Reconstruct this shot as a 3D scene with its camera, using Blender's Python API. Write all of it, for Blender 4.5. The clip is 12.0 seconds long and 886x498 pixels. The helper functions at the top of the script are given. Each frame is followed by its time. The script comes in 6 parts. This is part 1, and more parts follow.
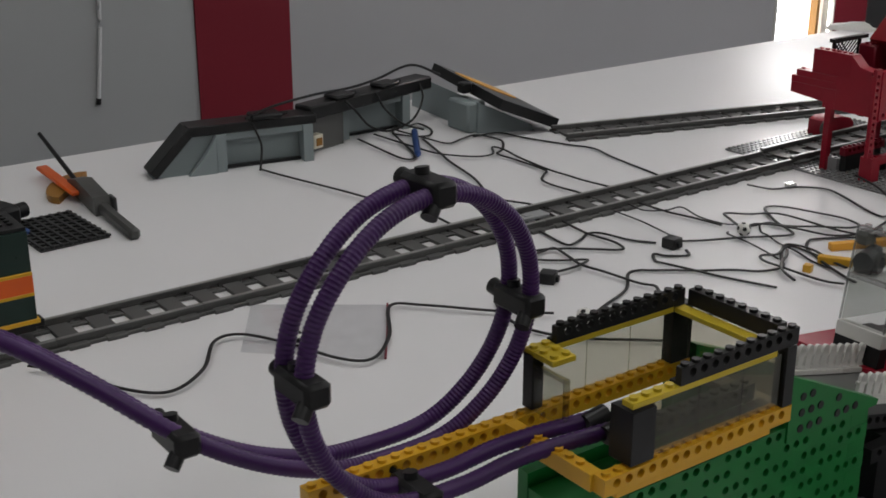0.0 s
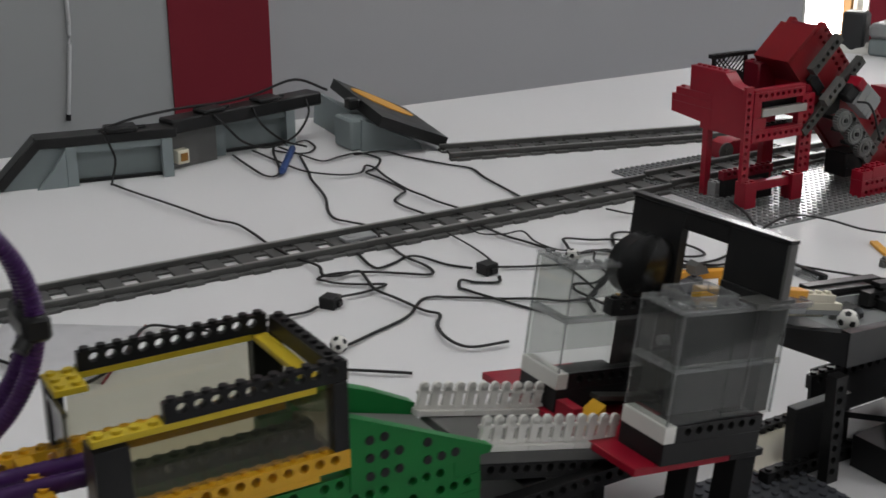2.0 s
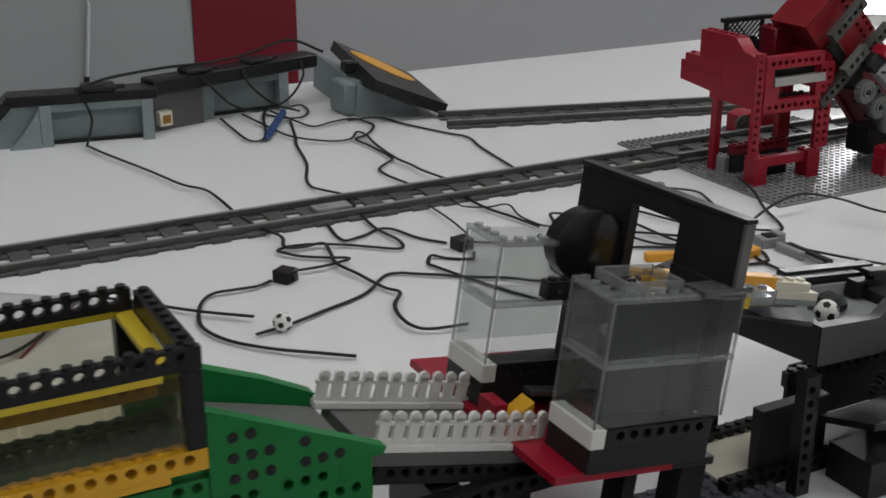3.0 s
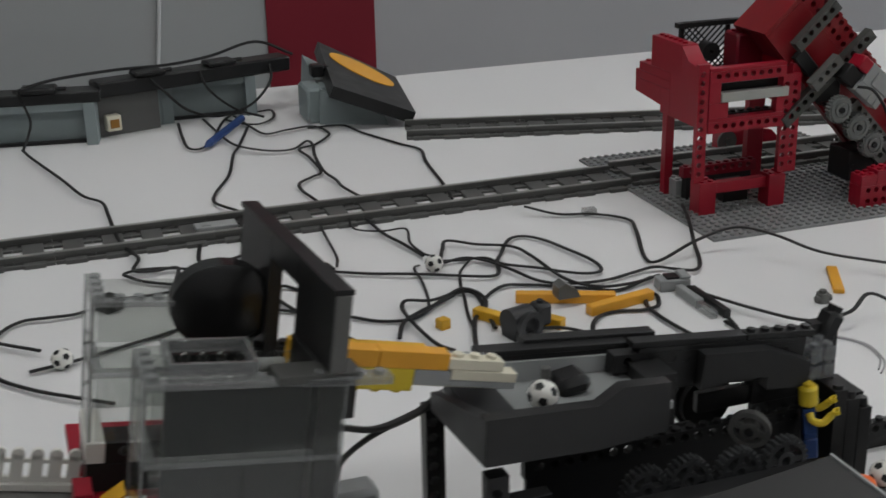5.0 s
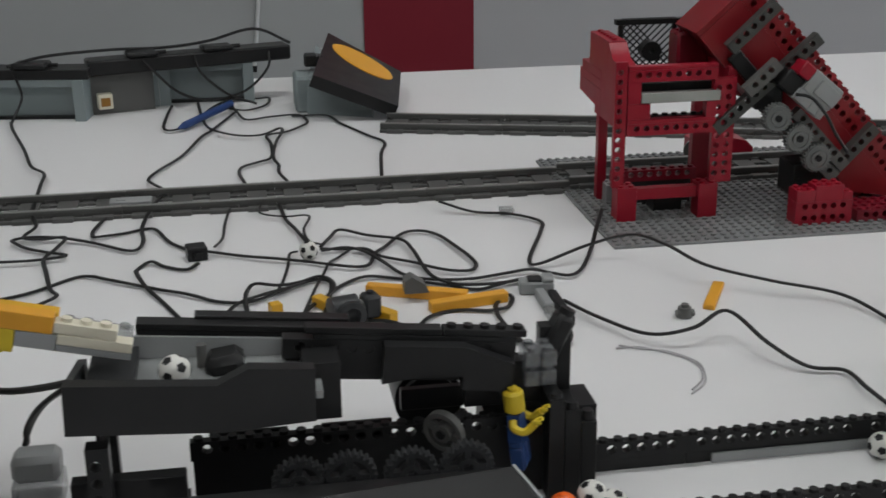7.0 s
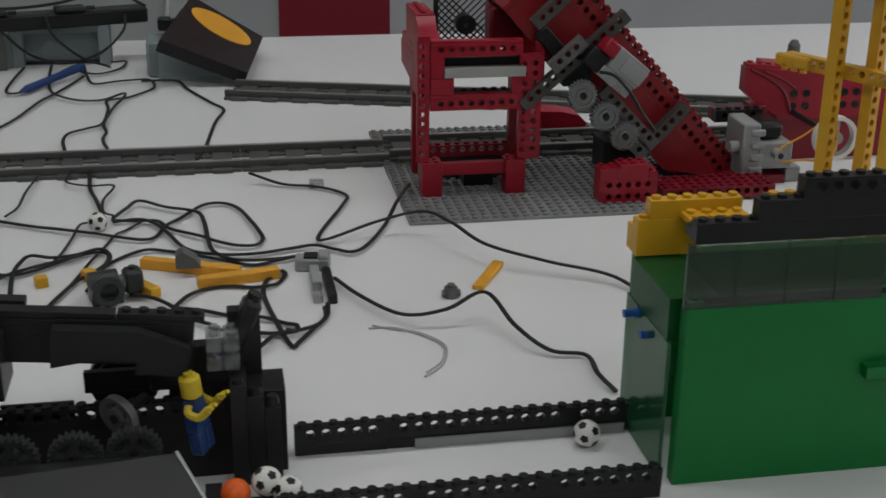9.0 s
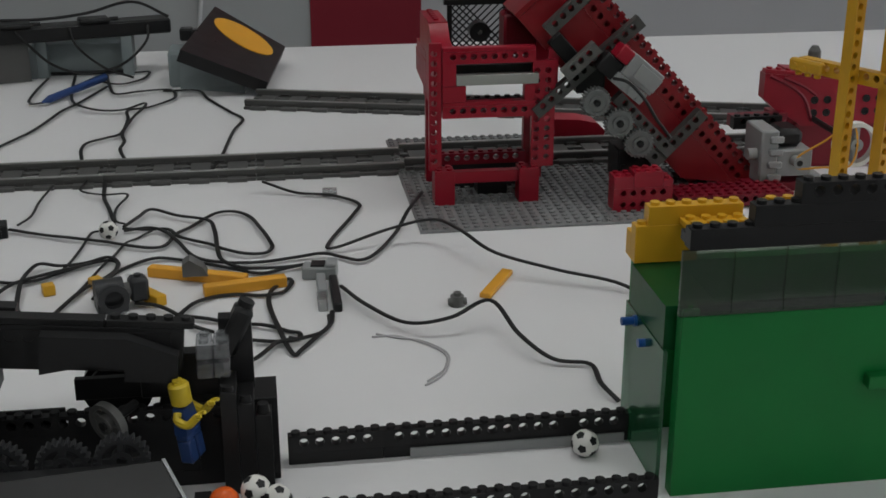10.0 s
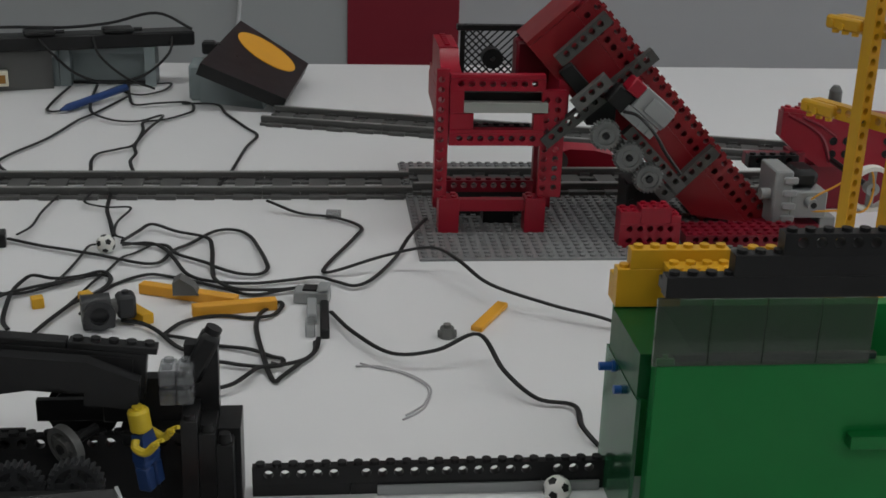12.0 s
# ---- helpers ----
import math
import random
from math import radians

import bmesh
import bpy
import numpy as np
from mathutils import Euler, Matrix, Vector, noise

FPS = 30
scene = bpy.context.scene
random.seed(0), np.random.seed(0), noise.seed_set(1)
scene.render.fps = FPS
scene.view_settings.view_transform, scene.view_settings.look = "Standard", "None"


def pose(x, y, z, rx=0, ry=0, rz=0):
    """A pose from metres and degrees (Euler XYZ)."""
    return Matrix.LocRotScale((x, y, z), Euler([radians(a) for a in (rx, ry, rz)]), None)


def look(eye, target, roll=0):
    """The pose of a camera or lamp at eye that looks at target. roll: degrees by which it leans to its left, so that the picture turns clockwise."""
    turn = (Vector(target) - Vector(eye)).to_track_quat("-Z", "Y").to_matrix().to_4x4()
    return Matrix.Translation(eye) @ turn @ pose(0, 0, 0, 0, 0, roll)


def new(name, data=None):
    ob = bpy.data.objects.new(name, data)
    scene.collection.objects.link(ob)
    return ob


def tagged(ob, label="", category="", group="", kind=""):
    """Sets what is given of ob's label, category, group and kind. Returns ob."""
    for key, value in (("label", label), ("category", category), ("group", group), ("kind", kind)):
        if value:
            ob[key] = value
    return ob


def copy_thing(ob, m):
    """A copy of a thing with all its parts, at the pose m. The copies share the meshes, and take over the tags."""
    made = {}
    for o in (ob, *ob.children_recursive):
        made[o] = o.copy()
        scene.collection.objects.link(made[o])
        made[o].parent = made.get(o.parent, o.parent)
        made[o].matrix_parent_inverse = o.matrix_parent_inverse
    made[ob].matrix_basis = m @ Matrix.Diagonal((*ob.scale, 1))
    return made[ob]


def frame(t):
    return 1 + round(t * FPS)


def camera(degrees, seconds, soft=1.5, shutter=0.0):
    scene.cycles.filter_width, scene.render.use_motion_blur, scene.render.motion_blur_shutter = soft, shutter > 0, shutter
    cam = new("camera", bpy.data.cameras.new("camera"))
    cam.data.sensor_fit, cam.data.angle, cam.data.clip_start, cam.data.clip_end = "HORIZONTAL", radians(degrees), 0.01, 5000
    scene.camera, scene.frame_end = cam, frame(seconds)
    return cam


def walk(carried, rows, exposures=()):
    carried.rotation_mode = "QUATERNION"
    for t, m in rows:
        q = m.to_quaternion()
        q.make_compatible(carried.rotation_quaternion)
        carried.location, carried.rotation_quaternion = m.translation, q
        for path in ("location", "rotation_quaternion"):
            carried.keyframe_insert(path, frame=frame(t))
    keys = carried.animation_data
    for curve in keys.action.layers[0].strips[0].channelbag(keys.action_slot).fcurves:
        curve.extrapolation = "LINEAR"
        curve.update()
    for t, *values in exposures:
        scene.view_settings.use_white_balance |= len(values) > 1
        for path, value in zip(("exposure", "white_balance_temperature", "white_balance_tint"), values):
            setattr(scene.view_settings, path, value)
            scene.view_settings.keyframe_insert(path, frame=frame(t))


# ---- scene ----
cam = camera(38.71, 12.0, 1.6, 0.5)
EXPOSURES = [(0, -.06, 6560, 12), (1.5, .02, 6530, 12), (2.5, .19, 6390, 10), (4.5, .08, 6430, 9.5), (5.5, .03, 6420, 9), (6.5, .14, 6400, 9), (7, .18, 6400, 9), (7.7, .16, 6410, 9), (9.3, -0.19, 6400, 8), (12, -.11, 6400, 8)]
PATH = [
    (0, (-1.0618, -0.9486, 0.4200), (-0.7846, -0.5689, 0.2497), 0.08),
    (0.5, (-1.0286, -0.9522, 0.4057), (-0.7563, -0.5663, 0.2417), 0.67),
    (1, (-0.9813, -0.9671, 0.3962), (-0.7127, -0.5810, 0.2265), 1.14),
    (1.5, (-0.8925, -1.0012, 0.3892), (-0.6303, -0.6089, 0.2237), -0.04),
    (2, (-0.7909, -1.0466, 0.3912), (-0.5452, -0.6418, 0.2308), -0.27),
    (2.5, (-0.7435, -1.0493, 0.3821), (-0.5090, -0.6406, 0.2149), -1.66),
    (2.7, (-0.7209, -1.0317, 0.3721), (-0.4890, -0.6223, 0.2030), -0.77),
    (4.5, (-0.4789, -0.9932, 0.3507), (-0.3026, -0.5607, 0.1722), -0.74),
    (5, (-0.3977, -1.0184, 0.3518), (-0.2454, -0.5744, 0.1795), -1.23),
    (5.5, (-0.3341, -1.0164, 0.3455), (-0.1939, -0.5698, 0.1697), -1.31),
    (6, (-0.2475, -1.0042, 0.3224), (-0.1366, -0.5544, 0.1344), -0.84),
    (6.5, (-0.1882, -1.0369, 0.3168), (-0.1059, -0.5749, 0.1442), -1.03),
    (7, (-0.1560, -1.0579, 0.3220), (-0.0792, -0.5925, 0.1561), -0.55),
    (7.5, (-0.1276, -1.0648, 0.3284), (-0.0398, -0.6021, 0.1605), 0.85),
    (7.7, (-0.1219, -1.0771, 0.3349), (-0.0238, -0.6167, 0.1662), 1.18),
    (9.3, (-0.0004, -1.0711, 0.3295), (0.0795, -0.6125, 0.1471), 0.58),
    (9.5, (0.0032, -1.0733, 0.3275), (0.0803, -0.6134, 0.1471), 0.43),
    (10, (0.0090, -1.0696, 0.3271), (0.0766, -0.6069, 0.1500), -0.02),
    (10.5, (0.0142, -1.0665, 0.3278), (0.0784, -0.6028, 0.1521), 0.46),
    (11, (0.0221, -1.0660, 0.3289), (0.0849, -0.6014, 0.1551), 1.17),
    (11.5, (0.0328, -1.0637, 0.3287), (0.0909, -0.5975, 0.1576), 1.34),
    (12, (0.0432, -1.0567, 0.3306), (0.0942, -0.5897, 0.1595), 1.79),
]
walk(cam, [(t, look(eye, target, roll)) for t, eye, target, roll in PATH], EXPOSURES)
ADDED_WINDOW_WATTS, LAMP_WATTS, DOOR_WATTS = 11.0, 5.1, 5.2

# ---- light ----
world = bpy.data.worlds.new("sky")
scene.world = world
world.use_nodes = True
wn = world.node_tree
sky = wn.nodes.new("ShaderNodeTexSky")
sky.sky_type, sky.sun_disc, sky.sun_elevation, sky.sun_rotation = "NISHITA", False, radians(38), radians(70)
wn.links.new(sky.outputs[0], wn.nodes["Background"].inputs[0])
wn.nodes["Background"].inputs[1].default_value = 0.12
sun = new("sun", bpy.data.lights.new("sun", "SUN"))
sun.data.energy, sun.data.angle, sun.data.color = 1.0, radians(12), (1.0, 0.96, 0.9)
sun.matrix_world = look((6, 4, 6), (0, 0, 0))


def area(name, eye, target, w, h, watts, colour):
    ob = new(name, bpy.data.lights.new(name, "AREA"))
    ob.data.shape, ob.data.size, ob.data.size_y, ob.data.energy, ob.data.color = "RECTANGLE", w, h, watts, colour
    ob.matrix_world = look(eye, target)
    return ob


# ---- materials ----
def material(name, colour, rough=0.4, vary=0.12, scale=40.0, bump=0.05, metal=0.0, fine=900.0, coat=0.0, spec=0.36):
    m = bpy.data.materials.new(name)
    m.use_nodes = True
    t = m.node_tree
    b = t.nodes["Principled BSDF"]
    co = t.nodes.new("ShaderNodeTexCoord")
    info = t.nodes.new("ShaderNodeObjectInfo")
    n1, n2 = t.nodes.new("ShaderNodeTexNoise"), t.nodes.new("ShaderNodeTexNoise")
    n1.inputs["Scale"].default_value, n1.inputs["Detail"].default_value = scale, 4
    n2.inputs["Scale"].default_value, n2.inputs["Detail"].default_value = fine, 2
    for n in (n1, n2):
        t.links.new(co.outputs["Object"], n.inputs["Vector"])
    mix = t.nodes.new("ShaderNodeMix")
    mix.data_type = "RGBA"
    lo = [max(0.0, c * (1 - vary)) for c in colour]
    hi = [min(1.0, c * (1 + vary)) for c in colour]
    mix.inputs["A"].default_value, mix.inputs["B"].default_value = (*lo, 1), (*hi, 1)
    add = t.nodes.new("ShaderNodeMath")
    add.operation = "MULTIPLY_ADD"
    t.links.new(info.outputs["Random"], add.inputs[0])
    add.inputs[1].default_value = 0.35
    sub = t.nodes.new("ShaderNodeMath")
    sub.operation = "ADD"
    t.links.new(n1.outputs["Fac"], sub.inputs[0])
    sub.inputs[1].default_value = -0.17
    t.links.new(sub.outputs[0], add.inputs[2])
    t.links.new(add.outputs[0], mix.inputs["Factor"])
    t.links.new(mix.outputs["Result"], b.inputs["Base Color"])
    r = t.nodes.new("ShaderNodeMapRange")
    r.inputs["To Min"].default_value, r.inputs["To Max"].default_value = max(0.03, rough - 0.1), min(1, rough + 0.12)
    t.links.new(n1.outputs["Fac"], r.inputs["Value"])
    t.links.new(r.outputs["Result"], b.inputs["Roughness"])
    if bump:
        bp = t.nodes.new("ShaderNodeBump")
        bp.inputs["Strength"].default_value, bp.inputs["Distance"].default_value = bump, 0.0006
        t.links.new(n2.outputs["Fac"], bp.inputs["Height"])
        t.links.new(bp.outputs["Normal"], b.inputs["Normal"])
    b.inputs["Metallic"].default_value = metal
    b.inputs["Coat Weight"].default_value = coat
    b.inputs["Specular IOR Level"].default_value = spec
    return m


def pane_material(name, tint, gloss=0.06, haze=0.0, haze_colour=(0.5, 0.5, 0.5)):
    m = bpy.data.materials.new(name)
    m.use_nodes = True
    t = m.node_tree
    out = t.nodes["Material Output"]
    tr, gl, lw, mx = (t.nodes.new("ShaderNode" + k) for k in ("BsdfTransparent", "BsdfGlossy", "LayerWeight", "MixShader"))
    pw, fr = t.nodes.new("ShaderNodeMath"), t.nodes.new("ShaderNodeMath")
    pw.operation, fr.operation = "POWER", "MULTIPLY_ADD"
    pw.inputs[1].default_value, fr.inputs[1].default_value, fr.inputs[2].default_value = 4.0, 0.7, 0.035
    lw.inputs[0].default_value = 0.5
    t.links.new(lw.outputs["Facing"], pw.inputs[0])
    t.links.new(pw.outputs[0], fr.inputs[0])
    tr.inputs[0].default_value = (*tint, 1)
    gl.inputs["Roughness"].default_value = gloss
    first = tr
    if haze:
        df, m2 = t.nodes.new("ShaderNodeBsdfDiffuse"), t.nodes.new("ShaderNodeMixShader")
        df.inputs[0].default_value = (*haze_colour, 1)
        ns, mr, co = t.nodes.new("ShaderNodeTexNoise"), t.nodes.new("ShaderNodeMapRange"), t.nodes.new("ShaderNodeTexCoord")
        ns.inputs["Scale"].default_value = 60
        t.links.new(co.outputs["Object"], ns.inputs["Vector"])
        mr.inputs["To Min"].default_value, mr.inputs["To Max"].default_value = haze * 0.6, haze * 1.4
        t.links.new(ns.outputs["Fac"], mr.inputs["Value"])
        t.links.new(mr.outputs["Result"], m2.inputs[0])
        t.links.new(tr.outputs[0], m2.inputs[1])
        t.links.new(df.outputs[0], m2.inputs[2])
        first = m2
    t.links.new(fr.outputs[0], mx.inputs[0])
    t.links.new(first.outputs[0], mx.inputs[1])
    t.links.new(gl.outputs[0], mx.inputs[2])
    t.links.new(mx.outputs[0], out.inputs["Surface"])
    return m


def glow(name, colour, strength):
    m = bpy.data.materials.new(name)
    m.use_nodes = True
    t = m.node_tree
    e = t.nodes.new("ShaderNodeEmission")
    e.inputs[0].default_value, e.inputs[1].default_value = (*colour, 1), strength
    t.links.new(e.outputs[0], t.nodes["Material Output"].inputs["Surface"])
    return m


BLACK = material("black plastic", (0.0195, 0.0195, 0.0200), 0.32, 0.25, spec=0.19)
SHINY_BLACK = material("shiny black plastic", (0.0140, 0.0142, 0.0145), 0.22, 0.2, spec=0.4)
RED = material("red plastic", (0.315, 0.007, 0.023), 0.34)
BROWN_RED = material("brownish red plastic", (0.235, 0.0095, 0.0150), 0.34)
GEAR_GREY = material("gear grey plastic", (0.17, 0.178, 0.175), 0.38)
DEEP_RED = material("deep red plastic", (0.19, 0.006, 0.018), 0.35)
YELLOW = material("yellow plastic", (0.66, 0.36, 0.02), 0.34)
ORANGE = material("orange plastic", (0.75, 0.12, 0.015), 0.34)
AMBER = material("yellow orange plastic", (0.77, 0.37, 0.035), 0.38)
GREEN = material("green plastic", (0.010, 0.165, 0.036), 0.32, spec=0.22)
GREEN_DEEP = material("deep green plastic", (0.005, 0.075, 0.020), 0.34, spec=0.22)
DARK_GREEN = material("dark green plastic", (0.006, 0.024, 0.018), 0.30)
GREY = material("light grey plastic", (0.30, 0.31, 0.31), 0.4)
GLOSSY_GREY = material("glossy grey plastic", (0.27, 0.28, 0.28), 0.13, spec=0.6)
DARK = material("charcoal plastic", (0.032, 0.033, 0.035), 0.42)
SLATE = material("slate grey plastic", (0.066, 0.067, 0.063), 0.42)
STONE = material("dark grey plastic", (0.115, 0.115, 0.11), 0.42)
TRACK_GREY = material("track grey plastic", (0.09, 0.09, 0.087), 0.45, 0.15)
RAIL = material("rail metal", (0.30, 0.30, 0.29), 0.35, 0.3, metal=0.7)
PLATE_GREY = material("baseplate grey plastic", (0.21, 0.215, 0.215), 0.2, spec=0.5)
PLATE_DARK = material("dark baseplate plastic", (0.10, 0.105, 0.12), 0.14, spec=0.5)
WHITE = material("white plastic", (0.74, 0.73, 0.69), 0.35, 0.06)
CREAM = material("cream plastic", (0.72, 0.68, 0.55), 0.4, 0.06)
PURPLE = material("purple hose plastic", (0.055, 0.014, 0.10), 0.38, 0.2)
BROWN = material("orange brown plastic", (0.28, 0.13, 0.02), 0.45)
LEMON = material("lemon yellow plastic", (0.62, 0.46, 0.03), 0.36)
BLUE = material("blue plastic", (0.018, 0.05, 0.17), 0.4)
PIN_BLUE = material("bright blue plastic", (0.01, 0.08, 0.30), 0.35)
FOAM_GREY = material("pale blue grey plastic", (0.235, 0.275, 0.28), 0.55, 0.1, 12)
CABLE = material("black rubber cable", (0.016, 0.016, 0.016), 0.42, 0.2, spec=0.25)
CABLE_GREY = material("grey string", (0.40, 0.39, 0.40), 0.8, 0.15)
SILVER = material("silver plastic", (0.42, 0.42, 0.40), 0.32, 0.1, metal=0.5)
CLEAR = pane_material("clear plastic", (0.90, 0.91, 0.90), 0.05, 0.05, (0.34, 0.35, 0.34))
CLEAR_EDGE = pane_material("clear plastic edge", (0.78, 0.79, 0.79), 0.05, 0.24, (0.53, 0.54, 0.54))
SMOKE = pane_material("smoked plastic", (0.80, 0.79, 0.72), 0.05, 0.05, (0.25, 0.25, 0.2))
SMOKE_DARK = pane_material("olive smoked plastic", (0.66, 0.63, 0.50), 0.05, 0.05, (0.2, 0.2, 0.14))
CLEAR_BRICK = pane_material("clear brick plastic", (0.80, 0.81, 0.82), 0.10, 0.30, (0.36, 0.37, 0.38))
CLEAR_GREEN = pane_material("clear green plastic", (0.30, 0.56, 0.40), 0.14, 0.42, (0.035, 0.19, 0.080))
DARK_GLASS = pane_material("dark smoked plastic", (0.58, 0.64, 0.58), 0.06, 0.30, (0.09, 0.11, 0.09))
BAG = pane_material("clear bag film", (0.93, 0.93, 0.94), 0.12, 0.18, (0.72, 0.72, 0.73))
TABLETOP = material("white laminate", (0.73, 0.725, 0.73), 0.42, 0.035, 3.0, 0.03, fine=400)
WALL_PAINT = material("pale grey wall paint", (0.445, 0.445, 0.455), 0.8, 0.05, 1.5, 0.12, fine=160)
PANEL_PAINT = material("cool grey wall paint", (0.40, 0.414, 0.414), 0.8, 0.05, 1.5, 0.12, fine=160)
RED_PAINT = material("red wall paint", (0.20, 0.010, 0.022), 0.7, 0.08, 2.0, 0.12, fine=160)
CEILING_PAINT = material("white ceiling paint", (0.8, 0.8, 0.8), 0.9, 0.03, 2.0, 0.1, fine=120)
FLOOR_MAT = material("grey floor vinyl", (0.22, 0.22, 0.22), 0.5, 0.15, 4.0, 0.05)
PIPE = material("white conduit plastic", (0.62, 0.63, 0.63), 0.5, 0.05)
LAMP_GLOW = glow("lamp tube glow", (1.0, 0.98, 0.95), 6.0)

# ---- building helpers ----
U, H = 0.008, 0.0096


class Geo:
    """Collects vertices and faces of one mesh."""

    def __init__(self, m=None):
        self.v, self.f, self.m = [], [], m or Matrix()

    def at(self, m):
        self.m = m
        return self

    def put(self, vs, fs):
        o = len(self.v)
        self.v += [tuple(self.m @ Vector(p)) for p in vs]
        self.f += [tuple(o + i for i in f) for f in fs]
        return self

    def box(self, x0, x1, y0, y1, z0, z1, c=0.00025):
        lo, hi = (x0, y0, z0), (x1, y1, z1)
        c = min(c, (x1 - x0) / 3, (y1 - y0) / 3, (z1 - z0) / 3)
        vs, ids = [], {}
        for s in ((a, b, d) for a in (0, 1) for b in (0, 1) for d in (0, 1)):
            for ax in range(3):
                p = [(hi if s[i] else lo)[i] + (0 if i == ax else (-c if s[i] else c)) for i in range(3)]
                ids[s, ax] = len(vs)
                vs.append(p)
        fs = []
        for ax in range(3):
            a, b = [i for i in range(3) if i != ax]
            for e in (0, 1):
                quad = []
                for p, q in ((0, 0), (1, 0), (1, 1), (0, 1)):
                    s = [0, 0, 0]
                    s[ax], s[a], s[b] = e, p, q
                    quad.append(ids[tuple(s), ax])
                fs.append(quad)
            for p in (0, 1):
                for q in (0, 1):
                    s0, s1 = [0, 0, 0], [0, 0, 0]
                    s0[a], s0[b], s0[ax] = p, q, 0
                    s1[a], s1[b], s1[ax] = p, q, 1
                    fs.append([ids[tuple(s0), a], ids[tuple(s1), a], ids[tuple(s1), b], ids[tuple(s0), b]])
        for s in ((a, b, d) for a in (0, 1) for b in (0, 1) for d in (0, 1)):
            fs.append([ids[s, 0], ids[s, 1], ids[s, 2]])
        return self.put(vs, fs)

    def cyl(self, p0, p1, r0, r1=None, n=12, caps=True):
        p0, p1 = Vector(p0), Vector(p1)
        r1 = r0 if r1 is None else r1
        w = (p1 - p0).normalized()
        a = w.orthogonal().normalized()
        b = w.cross(a)
        ring = [(math.cos(2 * math.pi * i / n), math.sin(2 * math.pi * i / n)) for i in range(n)]
        vs = [p0 + r0 * (c * a + s * b) for c, s in ring] + [p1 + r1 * (c * a + s * b) for c, s in ring]
        fs = [(i, (i + 1) % n, n + (i + 1) % n, n + i) for i in range(n)]
        if caps:
            fs += [tuple(range(n))[::-1], tuple(range(n, 2 * n))]
        return self.put(vs, fs)

    def studs(self, nx, ny, x0, y0, z, n=10):
        for i in range(nx):
            for j in range(ny):
                x, y = x0 + (i + 0.5) * U, y0 + (j + 0.5) * U
                self.cyl((x, y, z), (x, y, z + 0.0017), 0.0024, n=n)
        return self

    def brick(self, x, y, z, nx, ny, plates=3, studs=True):
        """A building brick of nx by ny studs with its low corner at x, y, z."""
        h = plates * H / 3
        g = 0.0001
        self.box(x + g, x + nx * U - g, y + g, y + ny * U - g, z, z + h)
        if studs:
            self.studs(nx, ny, x, y, z + h)
        return self

    def tech(self, x, y, z, n, studs=True, k=16, d=U):
        """A beam of n studs along x with round holes through it along y, between the studs."""
        r, zc = 0.00245, z + 0.0058
        side = [zc - 0.0058, zc - 0.0058 * math.tan(math.pi / 8), zc, zc + 0.0038 * math.tan(math.pi / 8), zc + 0.0038]
        for x0, x1 in ((x + U / 2, x), (x + (n - 0.5) * U, x + n * U)):
            vs = [(x0, yy, q) for yy in (y, y + d) for q in side] + [(x1, yy, q) for yy in (y, y + d) for q in (side[0], side[-1])]
            self.put(vs, [(0, 1, 2, 3, 4, 11, 10), (5, 6, 7, 8, 9, 13, 12), (4, 9, 13, 11), (0, 5, 12, 10), (10, 11, 13, 12)])
        for i in range(n - 1):
            xc = x + (i + 1) * U
            vs, fs = [], []
            for yy in (y, y + d):
                ring = [2 * math.pi * j / k for j in range(k)]
                vs += [(xc + r * math.cos(a), yy, zc + r * math.sin(a)) for a in ring]
                for a in ring:
                    c, s = math.cos(a), math.sin(a)
                    q = 1 / max(abs(c), abs(s))
                    vs.append((xc + c * q * U / 2, yy, zc + s * q * (0.0038 if s > 0 else 0.0058)))
            for j in range(k):
                e = (j + 1) % k
                fs += [(j, e, k + e, k + j), (2 * k + j, 3 * k + j, 3 * k + e, 2 * k + e), (j, 2 * k + j, 2 * k + e, e)]
                if abs(vs[k + j][2] - vs[k + e][2]) < 1e-7:
                    fs.append((k + j, k + e, 3 * k + e, 3 * k + j))
            self.put(vs, fs)
        if studs:
            self.studs(n, 1, x, y + (d - U) / 2, z + H)
        return self

    def prism(self, poly, y0, y1):
        """A polygon in x, z drawn out from y0 to y1."""
        n = len(poly)
        vs = [(x, y0, z) for x, z in poly] + [(x, y1, z) for x, z in poly]
        fs = [tuple(range(n)), tuple(range(n, 2 * n))[::-1]] + [(i, n + i, n + (i + 1) % n, (i + 1) % n) for i in range(n)]
        return self.put(vs, fs)

    def ring(self, c, r0, r1, y0, y1, n=24):
        """A flat ring about the y axis at c."""
        vs = []
        for y in (y0, y1):
            for r in (r0, r1):
                vs += [(c[0] + r * math.cos(2 * math.pi * i / n), c[1] + y, c[2] + r * math.sin(2 * math.pi * i / n)) for i in range(n)]
        fs = []
        for i in range(n):
            e = (i + 1) % n
            fs += [(i, e, n + e, n + i), (2 * n + i, 3 * n + i, 3 * n + e, 2 * n + e), (i, 2 * n + i, 2 * n + e, e), (n + i, n + e, 3 * n + e, 3 * n + i)]
        return self.put(vs, fs)

